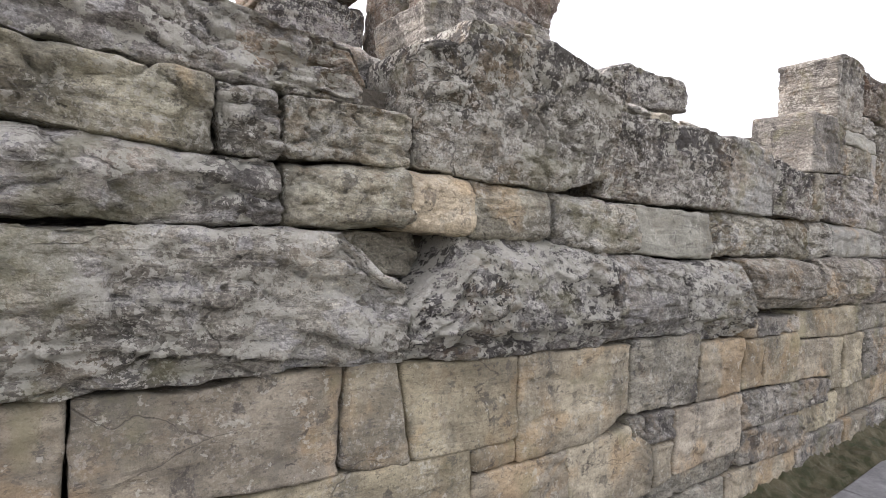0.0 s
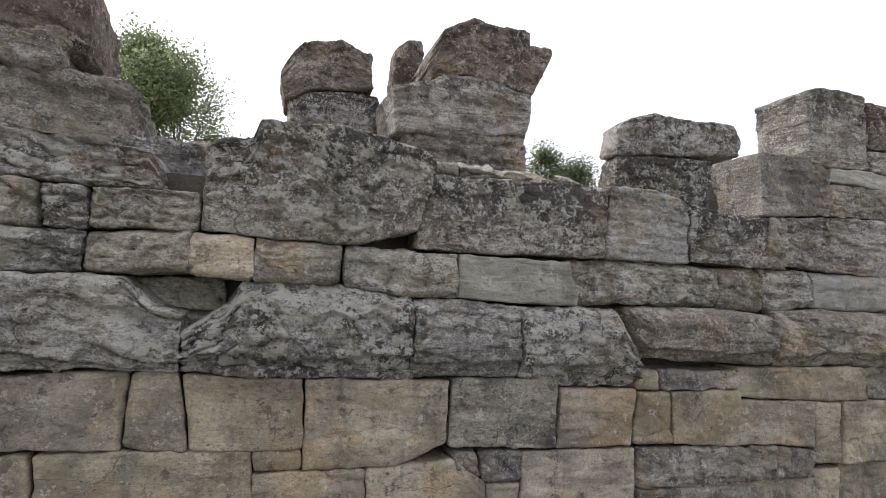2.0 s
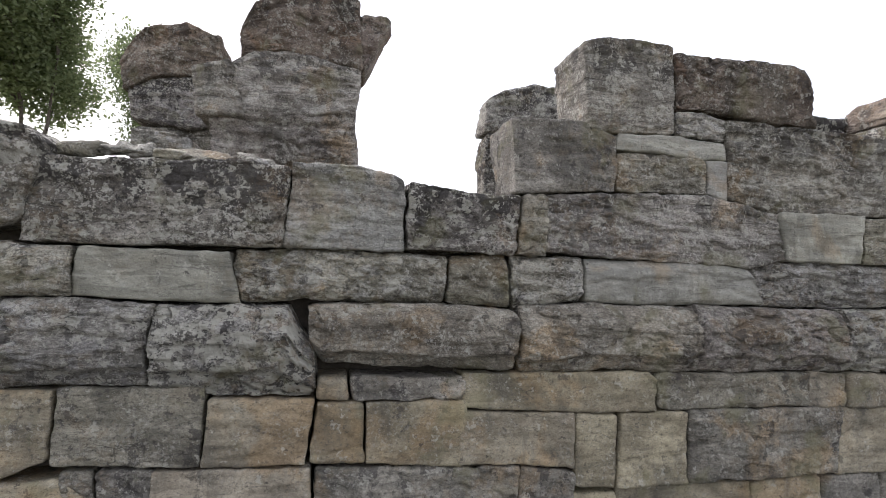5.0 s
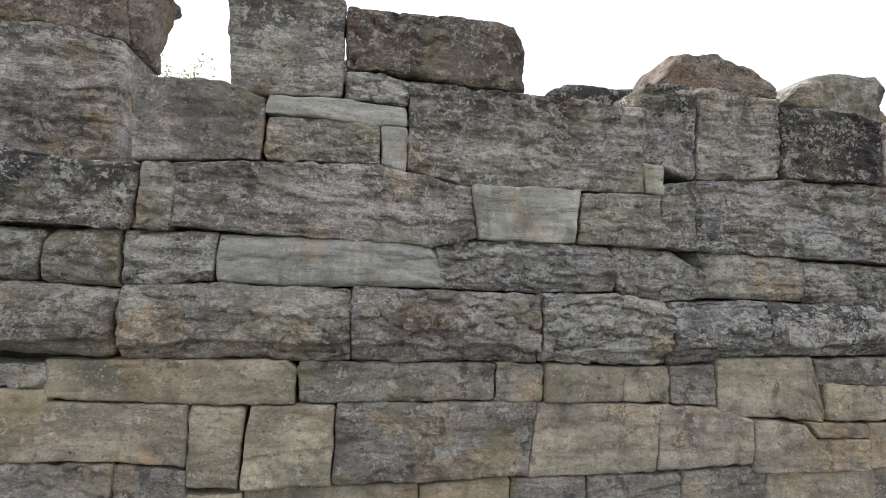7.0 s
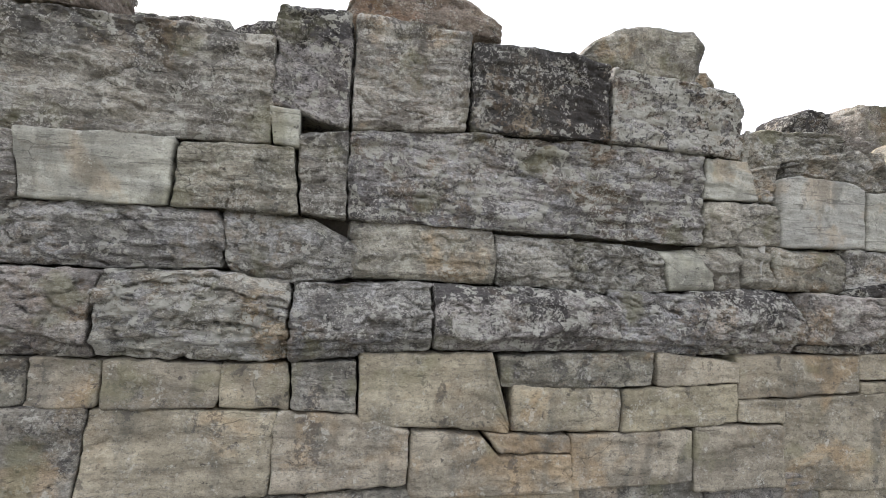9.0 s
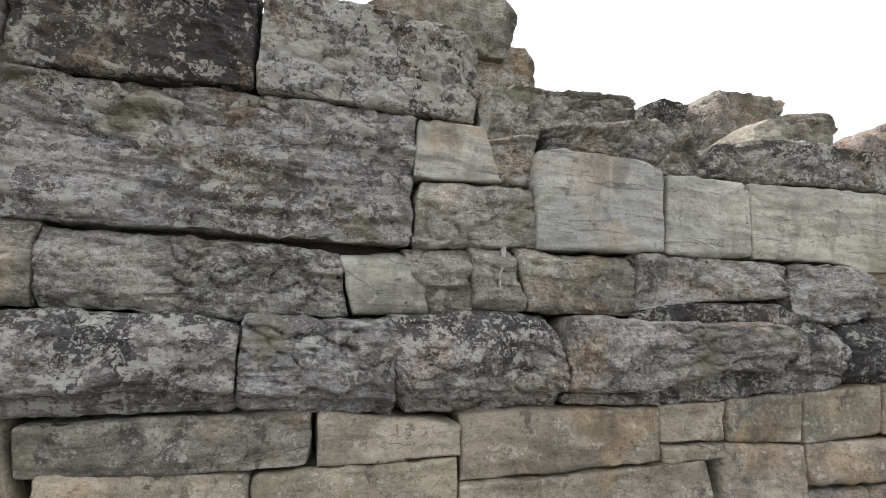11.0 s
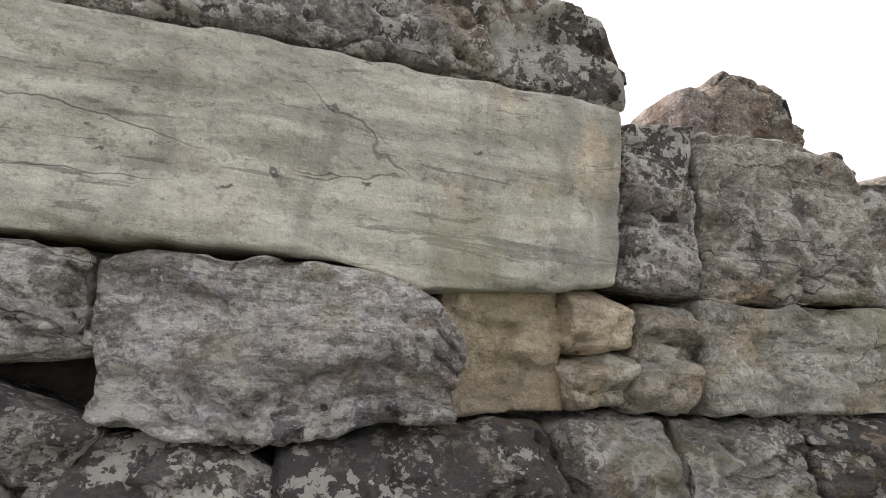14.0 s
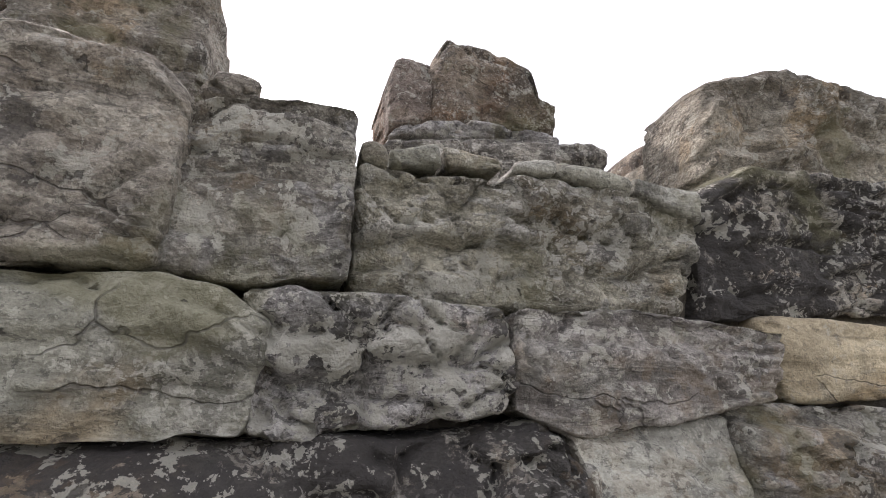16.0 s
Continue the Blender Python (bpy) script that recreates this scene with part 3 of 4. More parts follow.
stone(((12.49, 1.72), (12.69, 1.72), (13.03, 1.74), (13.13, 1.72), (13.20, 1.68)), ((12.50, 1.48), (12.75, 1.49), (13.03, 1.49), (13.18, 1.50)), 1.56, "palew", rough=1.4)
stone(((13.14, 1.73), (13.30, 1.74), (13.60, 1.73), (13.62, 1.71)), ((13.17, 1.50), (13.36, 1.50), (13.55, 1.53), (13.61, 1.54)), 1.58, "lich", rough=1.2)
stone(((13.62, 1.73), (13.90, 1.75), (14.10, 1.74), (14.24, 1.72)), ((13.62, 1.54), (13.77, 1.49), (14.22, 1.58)), 1.59, "layer", rough=1.4)
stone(((14.24, 1.77), (14.69, 1.77)), ((14.30, 1.57), (14.71, 1.59)), 1.66, "ochre", rough=0.6)
# string course
stone(((0.86, 1.24), (1.03, 1.36), (1.10, 1.48), (1.49, 1.47), (1.91, 1.42)), ((0.87, 1.05), (1.30, 1.02), (1.92, 1.01)), 1.43, "lich", "string", rough=1.3)
stone(((1.92, 1.41), (2.21, 1.42), (2.53, 1.39)), ((1.92, 1.01), (2.52, 1.01)), 1.43, "grey", "string")
stone(((2.53, 1.39), (3.14, 1.40), (3.20, 1.29), (3.29, 1.19)), ((2.53, 1.01), (2.82, 0.95), (3.29, 0.94)), 1.43, "lich", "string", rough=1.2)
stone(((3.23, 1.41), (3.63, 1.43), (4.36, 1.40)), ((3.25, 1.20), (3.32, 1.11), (4.35, 1.06)), 1.43, "brown", "string", rough=1.1)
stone(((4.36, 1.42), (4.78, 1.44), (5.47, 1.43)), ((4.36, 1.06), (5.48, 1.05)), 1.43, "brown", "string")
stone(((5.47, 1.45), (6.00, 1.44), (6.53, 1.43)), ((5.48, 1.05), (6.51, 1.04)), 1.43, "brown", "string", rough=1.1)
stone(((6.54, 1.44), (6.99, 1.45), (7.24, 1.42), (7.34, 1.40)), ((6.52, 1.04), (7.35, 1.03)), 1.43, "weather_glare", "string", rough=1.2)
stone(((7.35, 1.41), (8.02, 1.43)), ((7.35, 1.03), (8.03, 1.08)), 1.43, "grey", "string", rough=1.3)
stone(((8.02, 1.42), (8.88, 1.42), (9.02, 1.38)), ((8.04, 1.08), (9.02, 1.09)), 1.43, "dark", "string", rough=1.2)
stone(((9.02, 1.42), (9.55, 1.41)), ((9.02, 1.10), (9.56, 1.06)), 1.44, "grey", "string", rough=1.1)
stone(((9.53, 1.43), (9.79, 1.45), (10.15, 1.45), (10.23, 1.37)), ((9.54, 1.17), (9.61, 1.06), (10.23, 1.08)), 1.46, "dark", "string", rough=1.1)
stone(((10.23, 1.44), (10.52, 1.44), (11.26, 1.44), (11.40, 1.39)), ((10.23, 1.14), (10.61, 1.14), (10.75, 1.19), (10.98, 1.23), (11.26, 1.22)), 1.45, "brown", rough=1.2)
stone(((10.56, 1.46), (10.74, 1.51), (11.30, 1.52), (11.46, 1.46)), ((10.58, 1.41), (10.95, 1.42), (11.42, 1.39)), 1.53, "black", rough=1.2)
stone(((10.68, 1.19), (11.03, 1.24), (11.69, 1.33)), ((10.69, 1.08), (11.10, 1.10), (11.66, 1.14)), 1.55, "dark", rough=1.2)
stone(((11.40, 1.45), (11.58, 1.46), (11.70, 1.39)), ((11.34, 1.19), (11.62, 1.14)), 1.49, "dark", "string", rough=1.1)
stone(((11.69, 1.45), (12.14, 1.48), (12.18, 1.44)), ((11.62, 1.14), (12.19, 1.15)), 1.49, "black", "string", rough=1.2)
stone(((12.19, 1.47), (12.30, 1.48), (12.42, 1.48)), ((12.20, 1.15), (12.42, 1.15)), 1.51, "grey", "string", rough=1.1)
stone(((12.43, 1.48), (12.74, 1.48), (12.75, 1.42)), ((12.43, 1.15), (12.73, 1.15)), 1.52, "grey", "string", rough=1.1)
stone(((12.76, 1.49), (13.39, 1.50), (13.69, 1.54), (13.75, 1.49)), ((12.74, 1.15), (13.76, 1.15)), 1.52, "black", "string", rough=1.2)
stone(((13.73, 1.53), (14.10, 1.55)), ((13.77, 1.15), (14.06, 1.15)), 1.55, "palew", "string", rough=1.3)
stone(((14.10, 1.57), (14.57, 1.58)), ((14.07, 1.15), (14.50, 1.15)), 1.56, "grey", "string", rough=1.3)
# slivers under the string course
stone(((3.29, 1.05), (3.45, 1.05)), ((3.29, 0.92), (3.46, 0.92)), 1.5, "tan", rough=1.3)
stone(((3.46, 1.05), (4.07, 1.04)), ((3.47, 0.92), (4.06, 0.92)), 1.5, "greyt", rough=1.2)
# first dressed course
stone(((-0.90, 1.06), (-0.14, 1.06), (-0.02, 1.06)), ((-0.90, 0.74), (-0.13, 0.72), (-0.03, 0.72)), 1.5, "tan")
stone(((-0.02, 1.06), (0.24, 1.04), (0.47, 1.06), (0.67, 1.06)), ((-0.02, 0.72), (0.33, 0.73), (0.66, 0.72)), 1.5, "tan")
stone(((0.67, 1.06), (0.78, 1.07), (0.86, 1.05)), ((0.66, 0.73), (0.77, 0.70), (0.92, 0.70)), 1.5, "tan")
stone(((0.87, 1.05), (1.10, 1.03), (1.40, 1.02)), ((0.93, 0.70), (1.25, 0.68), (1.42, 0.69)), 1.5, "tan")
stone(((1.41, 1.02), (1.83, 1.01), (2.14, 1.00)), ((1.42, 0.59), (1.85, 0.58), (2.13, 0.68)), 1.5, "tan")
stone(((2.15, 1.01), (2.78, 1.01)), ((2.14, 0.66), (2.77, 0.62)), 1.5, "greyt", rough=0.8)
stone(((2.79, 0.95), (3.29, 0.94)), ((2.77, 0.62), (3.26, 0.62)), 1.5, "tan")
stone(((3.30, 0.92), (3.53, 0.92)), ((3.27, 0.62), (3.55, 0.61)), 1.5, "tan")
stone(((3.54, 0.92), (4.08, 0.92)), ((3.55, 0.61), (4.06, 0.57)), 1.5, "tan", rough=0.8)
stone(((4.05, 1.06), (4.50, 1.06), (5.15, 1.06), (5.21, 1.01)), ((4.05, 0.87), (4.82, 0.83), (5.21, 0.83)), 1.5, "tan")
stone(((5.21, 1.05), (6.28, 1.04)), ((5.22, 0.83), (6.27, 0.84)), 1.5, "greyt")
stone(((6.28, 1.05), (6.57, 1.04)), ((6.27, 0.83), (6.56, 0.82)), 1.5, "tan", rough=1.4)
stone(((6.57, 1.04), (7.06, 1.02)), ((6.57, 0.82), (7.05, 0.82)), 1.5, "tan", rough=1.4)
stone(((7.05, 1.02), (7.35, 1.03)), ((7.05, 0.82), (7.37, 0.80)), 1.5, "tan")
stone(((7.36, 1.03), (7.67, 1.04)), ((7.37, 0.80), (7.68, 0.78)), 1.5, "greyt")
stone(((7.68, 1.07), (8.35, 1.08), (8.45, 0.72)), ((7.69, 0.72), (7.96, 0.71), (8.46, 0.67)), 1.5, "tan")
stone(((8.39, 1.07), (9.28, 1.10)), ((8.40, 0.90), (9.28, 0.90)), 1.5, "greyt")
stone(((9.29, 1.09), (9.81, 1.04)), ((9.29, 0.90), (9.82, 0.92)), 1.5, "tan")
stone(((8.46, 0.92), (9.09, 0.90)), ((8.46, 0.68), (9.08, 0.66)), 1.5, "tan", rough=1.2)
stone(((9.09, 0.89), (9.80, 0.92)), ((9.08, 0.66), (9.81, 0.70)), 1.5, "tan")
stone(((9.80, 0.82), (10.14, 0.83)), ((9.81, 0.70), (10.12, 0.69)), 1.5, "tan")
stone(((10.12, 0.82), (10.90, 0.86), (10.97, 0.56)), ((10.12, 0.29), (10.97, 0.27)), 1.52, "tan", rough=0.9)
stone(((9.81, 1.07), (9.93, 1.08), (10.68, 1.08)), ((9.82, 0.82), (10.68, 0.85)), 1.53, "tan")
stone(((10.67, 1.08), (11.02, 1.10)), ((10.68, 0.93), (11.01, 0.92)), 1.53, "tan")
stone(((11.03, 1.10), (11.44, 1.13)), ((11.02, 0.92), (11.42, 0.90)), 1.53, "tan")
stone(((11.44, 1.13), (11.92, 1.16)), ((11.43, 0.90), (11.91, 0.92)), 1.54, "tan")
stone(((11.93, 1.16), (12.40, 1.18)), ((11.91, 0.92), (12.36, 0.93)), 1.54, "tan")
# second dressed course
stone(((0.34, 0.72), (0.74, 0.72), (1.19, 0.70)), ((0.35, 0.47), (1.21, 0.47)), 1.5, "tan")
stone(((1.19, 0.69), (1.41, 0.70)), ((1.21, 0.60), (1.42, 0.59)), 1.5, "tan")
stone(((1.20, 0.59), (1.72, 0.59)), ((1.20, 0.26), (1.73, 0.26)), 1.5, "tan")
stone(((1.72, 0.59), (2.17, 0.60), (2.36, 0.47)), ((1.73, 0.24), (2.37, 0.23)), 1.5, "tan")
stone(((2.17, 0.63), (2.31, 0.63)), ((2.19, 0.51), (2.34, 0.46)), 1.5, "greyt", rough=1.2)
stone(((2.32, 0.63), (2.58, 0.63)), ((2.34, 0.46), (2.58, 0.47)), 1.5, "greyt", rough=1.2)
stone(((2.36, 0.46), (2.56, 0.46)), ((2.38, 0.25), (2.55, 0.26)), 1.5, "tan")
stone(((2.56, 0.62), (3.29, 0.61)), ((2.56, 0.27), (3.29, 0.25)), 1.5, "tan")
stone(((3.30, 0.61), (4.38, 0.56)), ((3.30, 0.36), (4.37, 0.35)), 1.5, "greyt", rough=1.3)
stone(((3.31, 0.36), (4.29, 0.33)), ((3.31, 0.14), (4.30, 0.09)), 1.5, "greyt")
stone(((-0.30, 0.50), (0.76, 0.44)), ((-0.30, 0.30), (0.77, 0.23)), 1.5, "tan")
stone(((0.76, 0.46), (1.19, 0.46)), ((0.78, 0.23), (1.21, 0.21)), 1.5, "tan")
stone(((4.04, 0.86), (4.70, 0.84)), ((4.03, 0.58), (4.36, 0.57), (4.70, 0.53)), 1.5, "tan")
stone(((4.70, 0.84), (4.97, 0.82)), ((4.70, 0.43), (4.95, 0.41)), 1.5, "tan", rough=0.9)
stone(((4.98, 0.83), (5.42, 0.83)), ((4.96, 0.41), (5.41, 0.41)), 1.5, "tan", rough=0.9)
stone(((5.42, 0.84), (6.52, 0.83)), ((5.41, 0.41), (6.48, 0.42)), 1.5, "greyt", rough=1.2)
stone(((6.52, 0.83), (7.32, 0.80)), ((6.48, 0.41), (7.29, 0.40)), 1.5, "tan")
stone(((4.38, 0.56), (4.70, 0.52)), ((4.37, 0.33), (4.71, 0.33)), 1.5, "greyt")
stone(((7.30, 0.80), (7.67, 0.78), (7.94, 0.70)), ((7.29, 0.41), (7.94, 0.43)), 1.5, "tan")
stone(((7.94, 0.70), (8.31, 0.67), (8.40, 0.57), (8.80, 0.56)), ((7.94, 0.37), (8.82, 0.35)), 1.5, "tan", rough=1.2)
stone(((8.32, 0.68), (8.79, 0.66)), ((8.40, 0.58), (8.80, 0.56)), 1.5, "tan", rough=1.2)
stone(((8.79, 0.66), (9.52, 0.67)), ((8.80, 0.37), (9.52, 0.38)), 1.5, "tan")
stone(((9.53, 0.69), (10.12, 0.69)), ((9.52, 0.33), (10.12, 0.33)), 1.5, "tan")
# upper courses
stone(((4.48, 2.06), (4.53, 2.06)), ((4.49, 1.72), (4.54, 1.72)), 1.56, "tang")
stone(((4.53, 2.06), (5.02, 2.10), (5.59, 2.12), (6.13, 2.03)), ((4.54, 1.72), (5.10, 1.70), (5.92, 1.68), (6.17, 1.73)), 1.56, "layer", rough=1.1)
stone(((6.12, 2.05), (6.79, 2.06)), ((6.17, 1.73), (6.77, 1.73)), 1.55, "pale")
stone(((6.80, 2.05), (7.33, 2.06)), ((6.78, 1.73), (7.35, 1.73)), 1.55, "tang", rough=0.9)
stone(((4.31, 2.50), (4.77, 2.51), (4.98, 2.44)), ((4.34, 2.05), (4.97, 2.10)), 1.57, "greyt")
stone(((4.99, 2.46), (5.36, 2.48), (5.74, 2.46)), ((4.97, 2.36), (5.58, 2.34), (5.75, 2.35)), 1.57, "pale")
stone(((5.59, 2.34), (5.75, 2.35)), ((5.61, 2.12), (5.75, 2.09)), 1.57, "pale", rough=0.9)
stone(((4.99, 2.35), (5.59, 2.35)), ((4.98, 2.10), (5.60, 2.12)), 1.575, "layer")
stone(((4.75, 3.00), (4.93, 3.05), (5.38, 3.05)), ((4.80, 2.45), (5.38, 2.48)), 1.58, "layer", rough=0.8)
stone(((5.38, 3.01), (5.78, 3.03), (6.36, 3.02), (6.44, 2.89)), ((5.39, 2.63), (5.55, 2.66), (6.43, 2.61)), 1.58, "red")
stone(((5.39, 2.63), (5.55, 2.65), (5.76, 2.62)), ((5.39, 2.48), (5.75, 2.47)), 1.58, "grey", rough=1.2)
stone(((5.75, 2.61), (6.47, 2.61), (7.21, 2.60)), ((5.75, 2.10), (6.14, 2.03), (6.71, 2.05), (7.21, 2.06)), 1.57, "layer", rough=1.2)
stone(((7.19, 2.25), (7.34, 2.25)), ((7.22, 2.06), (7.35, 2.06)), 1.56, "pale")
stone(((7.21, 2.77), (7.58, 2.79)), ((7.19, 2.26), (7.58, 2.17)), 1.57, "dark")
stone(((7.59, 2.77), (8.20, 2.75)), ((7.59, 2.17), (8.19, 2.22)), 1.57, "layer")
stone(((8.20, 2.71), (8.57, 2.73), (9.00, 2.67)), ((8.20, 2.22), (8.59, 2.23), (9.00, 2.24)), 1.56, "black", rough=0.9)
stone(((9.01, 2.67), (9.34, 2.65), (9.81, 2.62), (9.87, 2.51)), ((9.01, 2.24), (9.35, 2.23), (9.86, 2.21)), 1.56, "lich", rough=0.9)
stone(((7.33, 2.13), (7.58, 2.17)), ((7.36, 1.74), (7.59, 1.72)), 1.57, "layer")
stone(((7.58, 2.17), (8.03, 2.21), (8.47, 2.23), (9.07, 2.24), (9.62, 2.22)), ((7.59, 1.72), (8.34, 1.71), (8.96, 1.70), (9.61, 1.69)), 1.57, "weather_glare")
stone(((9.62, 2.21), (9.90, 2.21)), ((9.61, 1.96), (9.98, 1.97)), 1.57, "pale", rough=1.3)
stone(((9.63, 1.96), (10.14, 1.97)), ((9.62, 1.69), (10.14, 1.71)), 1.57, "tang")
stone(((9.90, 2.15), (10.13, 2.09)), ((9.98, 1.98), (10.13, 1.97)), 1.6, "tang")
stone(((9.87, 2.34), (9.91, 2.40), (10.16, 2.43), (10.40, 2.45), (10.63, 2.43)), ((9.90, 2.13), (10.19, 2.22), (10.66, 2.33)), 1.6, "rough", rough=1.2)
stone(((10.18, 2.22), (10.41, 2.30), (10.68, 2.35), (10.89, 2.35), (10.93, 2.25), (10.97, 2.16)), ((10.19, 2.13), (10.43, 2.14), (10.74, 2.09), (10.97, 2.09)), 1.59, "rough", rough=1.2)
stone(((9.90, 2.16), (10.17, 2.23)), ((9.94, 1.97), (10.12, 1.97)), 1.6, "grey", rough=1.1)
stone(((10.11, 2.04), (10.13, 2.12), (10.25, 2.15), (10.42, 2.14), (10.65, 2.13), (10.74, 2.09)), ((10.13, 1.71), (10.45, 1.71), (10.73, 1.73)), 1.55, "pale")
stone(((10.75, 2.08), (10.93, 2.09), (11.15, 2.08), (11.20, 2.02)), ((10.74, 1.72), (11.02, 1.72), (11.21, 1.73)), 1.55, "pale", rough=0.8)
stone(((11.20, 2.07), (11.22, 2.09), (11.35, 2.09), (11.47, 2.09), (11.64, 2.10), (11.83, 2.11), (12.31, 2.10)), ((11.21, 1.72), (11.35, 1.73), (11.72, 1.73), (11.90, 1.69), (12.29, 1.72)), 1.56, "pale", rough=1.1)
stone(((10.97, 2.17), (11.04, 2.26), (11.25, 2.30), (11.50, 2.34), (11.88, 2.34), (12.27, 2.32), (12.34, 2.17)), ((10.97, 2.09), (11.49, 2.10), (11.83, 2.12), (12.33, 2.10)), 1.58, "lichd", rough=1.2)
stone(((12.32, 2.09), (12.51, 2.11)), ((12.29, 1.73), (12.51, 1.71)), 1.57, "dark", rough=0.9)
stone(((12.51, 2.09), (12.71, 2.12), (12.96, 2.12), (13.04, 2.05)), ((12.51, 1.71), (12.77, 1.72), (13.02, 1.74)), 1.56, "brown", rough=0.9)
stone(((12.97, 1.99), (13.00, 2.03), (13.06, 2.07), (13.20, 2.09), (13.30, 2.08), (13.32, 2.05)), ((12.99, 1.74), (13.13, 1.73), (13.32, 1.75)), 1.6, "weather_glare", rough=0.9)
stone(((13.32, 1.99), (13.51, 2.00), (13.76, 2.02), (14.08, 2.02), (14.11, 1.96)), ((13.32, 1.74), (13.52, 1.73), (14.04, 1.74)), 1.66, "rough", rough=1.3)
stone(((14.11, 2.04), (14.29, 2.15), (14.47, 2.16), (14.61, 2.17), (14.90, 2.17)), ((14.11, 1.74), (14.80, 1.80)), 1.68, "black", rough=1.1)
stone(((13.37, 2.03), (13.48, 2.06)), ((13.39, 2.00), (13.49, 2.01)), 1.65, "palew", rough=0.5)
stone(((13.48, 2.06), (13.62, 2.05)), ((13.50, 2.01), (13.62, 2.02)), 1.65, "tang", rough=0.5)
stone(((13.64, 2.05), (13.74, 2.06)), ((13.64, 2.02), (13.74, 2.02)), 1.65, "palew", rough=0.5)
stone(((13.74, 2.07), (13.92, 2.05)), ((13.74, 2.02), (13.93, 2.01)), 1.65, "palew", rough=0.5)
stone(((13.93, 2.05), (14.11, 2.04)), ((13.94, 2.01), (14.11, 1.96)), 1.65, "palew", rough=0.5)
stone(((13.32, 2.03), (13.37, 2.03)), ((13.32, 1.98), (13.38, 1.98)), 1.64, "tang", rough=1.1)
# stones that close the gaps at both ends
stone(((-0.90, 0.73), (0.33, 0.72)), ((-0.90, 0.46), (0.35, 0.47)), 1.5, "tan")
stone(((-0.90, 0.45), (-0.31, 0.45)), ((-0.90, 0.20), (-0.31, 0.20)), 1.5, "tan")
stone(((10.98, 0.92), (11.43, 0.90)), ((10.98, 0.56), (11.43, 0.60)), 1.53, "tan")
stone(((10.68, 0.92), (11.00, 0.92)), ((10.69, 0.84), (11.00, 0.86)), 1.53, "tan")
stone(((10.24, 1.14), (10.70, 1.14)), ((10.24, 1.08), (10.70, 1.08)), 1.54, "dark")
stone(((0.99, 1.09), (1.95, 1.06)), ((0.99, 1.03), (1.95, 1.00)), 1.5, "dark")


# plain courses towards the foot and the far end of the wall
def plain_course(x0, x1, z0, z1, y, kinds, long=(0.45, 1.0)):
    x = x0
    while x < x1 - 0.1:
        w = min(random.uniform(*long), x1 - x)
        if x1 - x - w < 0.25:
            w = x1 - x
        j = [random.uniform(-0.012, 0.012) for _ in range(4)]
        stone(((x, z1 + j[0]), (x + w, z1 + j[1])), ((x + j[3], z0), (x + w + j[2], z0)), y, random.choice(kinds))
        x += w


plain_course(-0.9, 15.8, 0.13, 0.40, 1.535, ("tan", "tan", "greyt"))
plain_course(-0.9, 15.8, -0.16, 0.125, 1.51, ("tan", "greyt"))
plain_course(11.0, 15.8, 0.43, 0.70, 1.54, ("tan", "tan", "greyt"))
plain_course(11.44, 15.8, 0.71, 0.90, 1.54, ("tan", "tang"))
plain_course(12.42, 15.8, 0.91, 1.15, 1.55, ("tan", "tang"))
plain_course(14.58, 15.8, 1.15, 1.58, 1.57, ("grey", "dark"))
plain_course(14.86, 15.8, 1.60, 1.80, 1.64, ("rough",))
plain_course(15.0, 15.8, 1.81, 2.2, 1.68, ("dark",))


# ---- blocks that lie on and behind the wall ----
def loose(name, label, x0, x1, y0, y1, z0, z1, kind, turn=0.0, lean=0.0, taper=0.0, nod=0.0, soft=0.03, swell=0.035, rough=1.1, category="stone block", group=""):
    w, h = (x1 - x0) / 2, (z1 - z0) / 2
    t = taper * w
    ob = worn_block(name, ((-w + t, h), (w - t, h)), ((-w, -h), (w, -h)), 0, y1 - y0, kind, cell=0.02, rough=rough, soft=soft, swell=swell)
    me = ob.data
    me.transform(Matrix.Translation((0, -(y1 - y0) / 2, 0)))
    ob.matrix_world = pose((x0 + x1) / 2, (y0 + y1) / 2, (z0 + z1) / 2, nod, lean, turn)
    if label:
        tagged(ob, label, category, group)
    return ob


def pile(name, label, parts, category="ruined pier"):
    top = new(name)
    top.location = (parts[0].location.x, parts[0].location.y + 0.3, 1.95)
    bpy.context.view_layer.update()
    for p in parts:
        under(p, top)
    return tagged(top, label, category, "ruined piers on the terrace")


def heap(name, label, rows):
    return pile(name, label, [loose("stone", "", *r) for r in rows])


def stack(name, label, rows):
    """A pier of stones; each row: top line, bottom line, y of its front, depth, kind."""
    return pile(name, label, [worn_block("stone", top, bottom, y, depth, kind, cell=0.017, rough=1.2, soft=0.015, swell=0.02) for top, bottom, y, depth, kind in rows])


def single(name, label, top, bottom, y, depth, kind):
    return tagged(worn_block(name, top, bottom, y, depth, kind, cell=0.017, rough=1.2, soft=0.02, swell=0.02), label, "stone block")


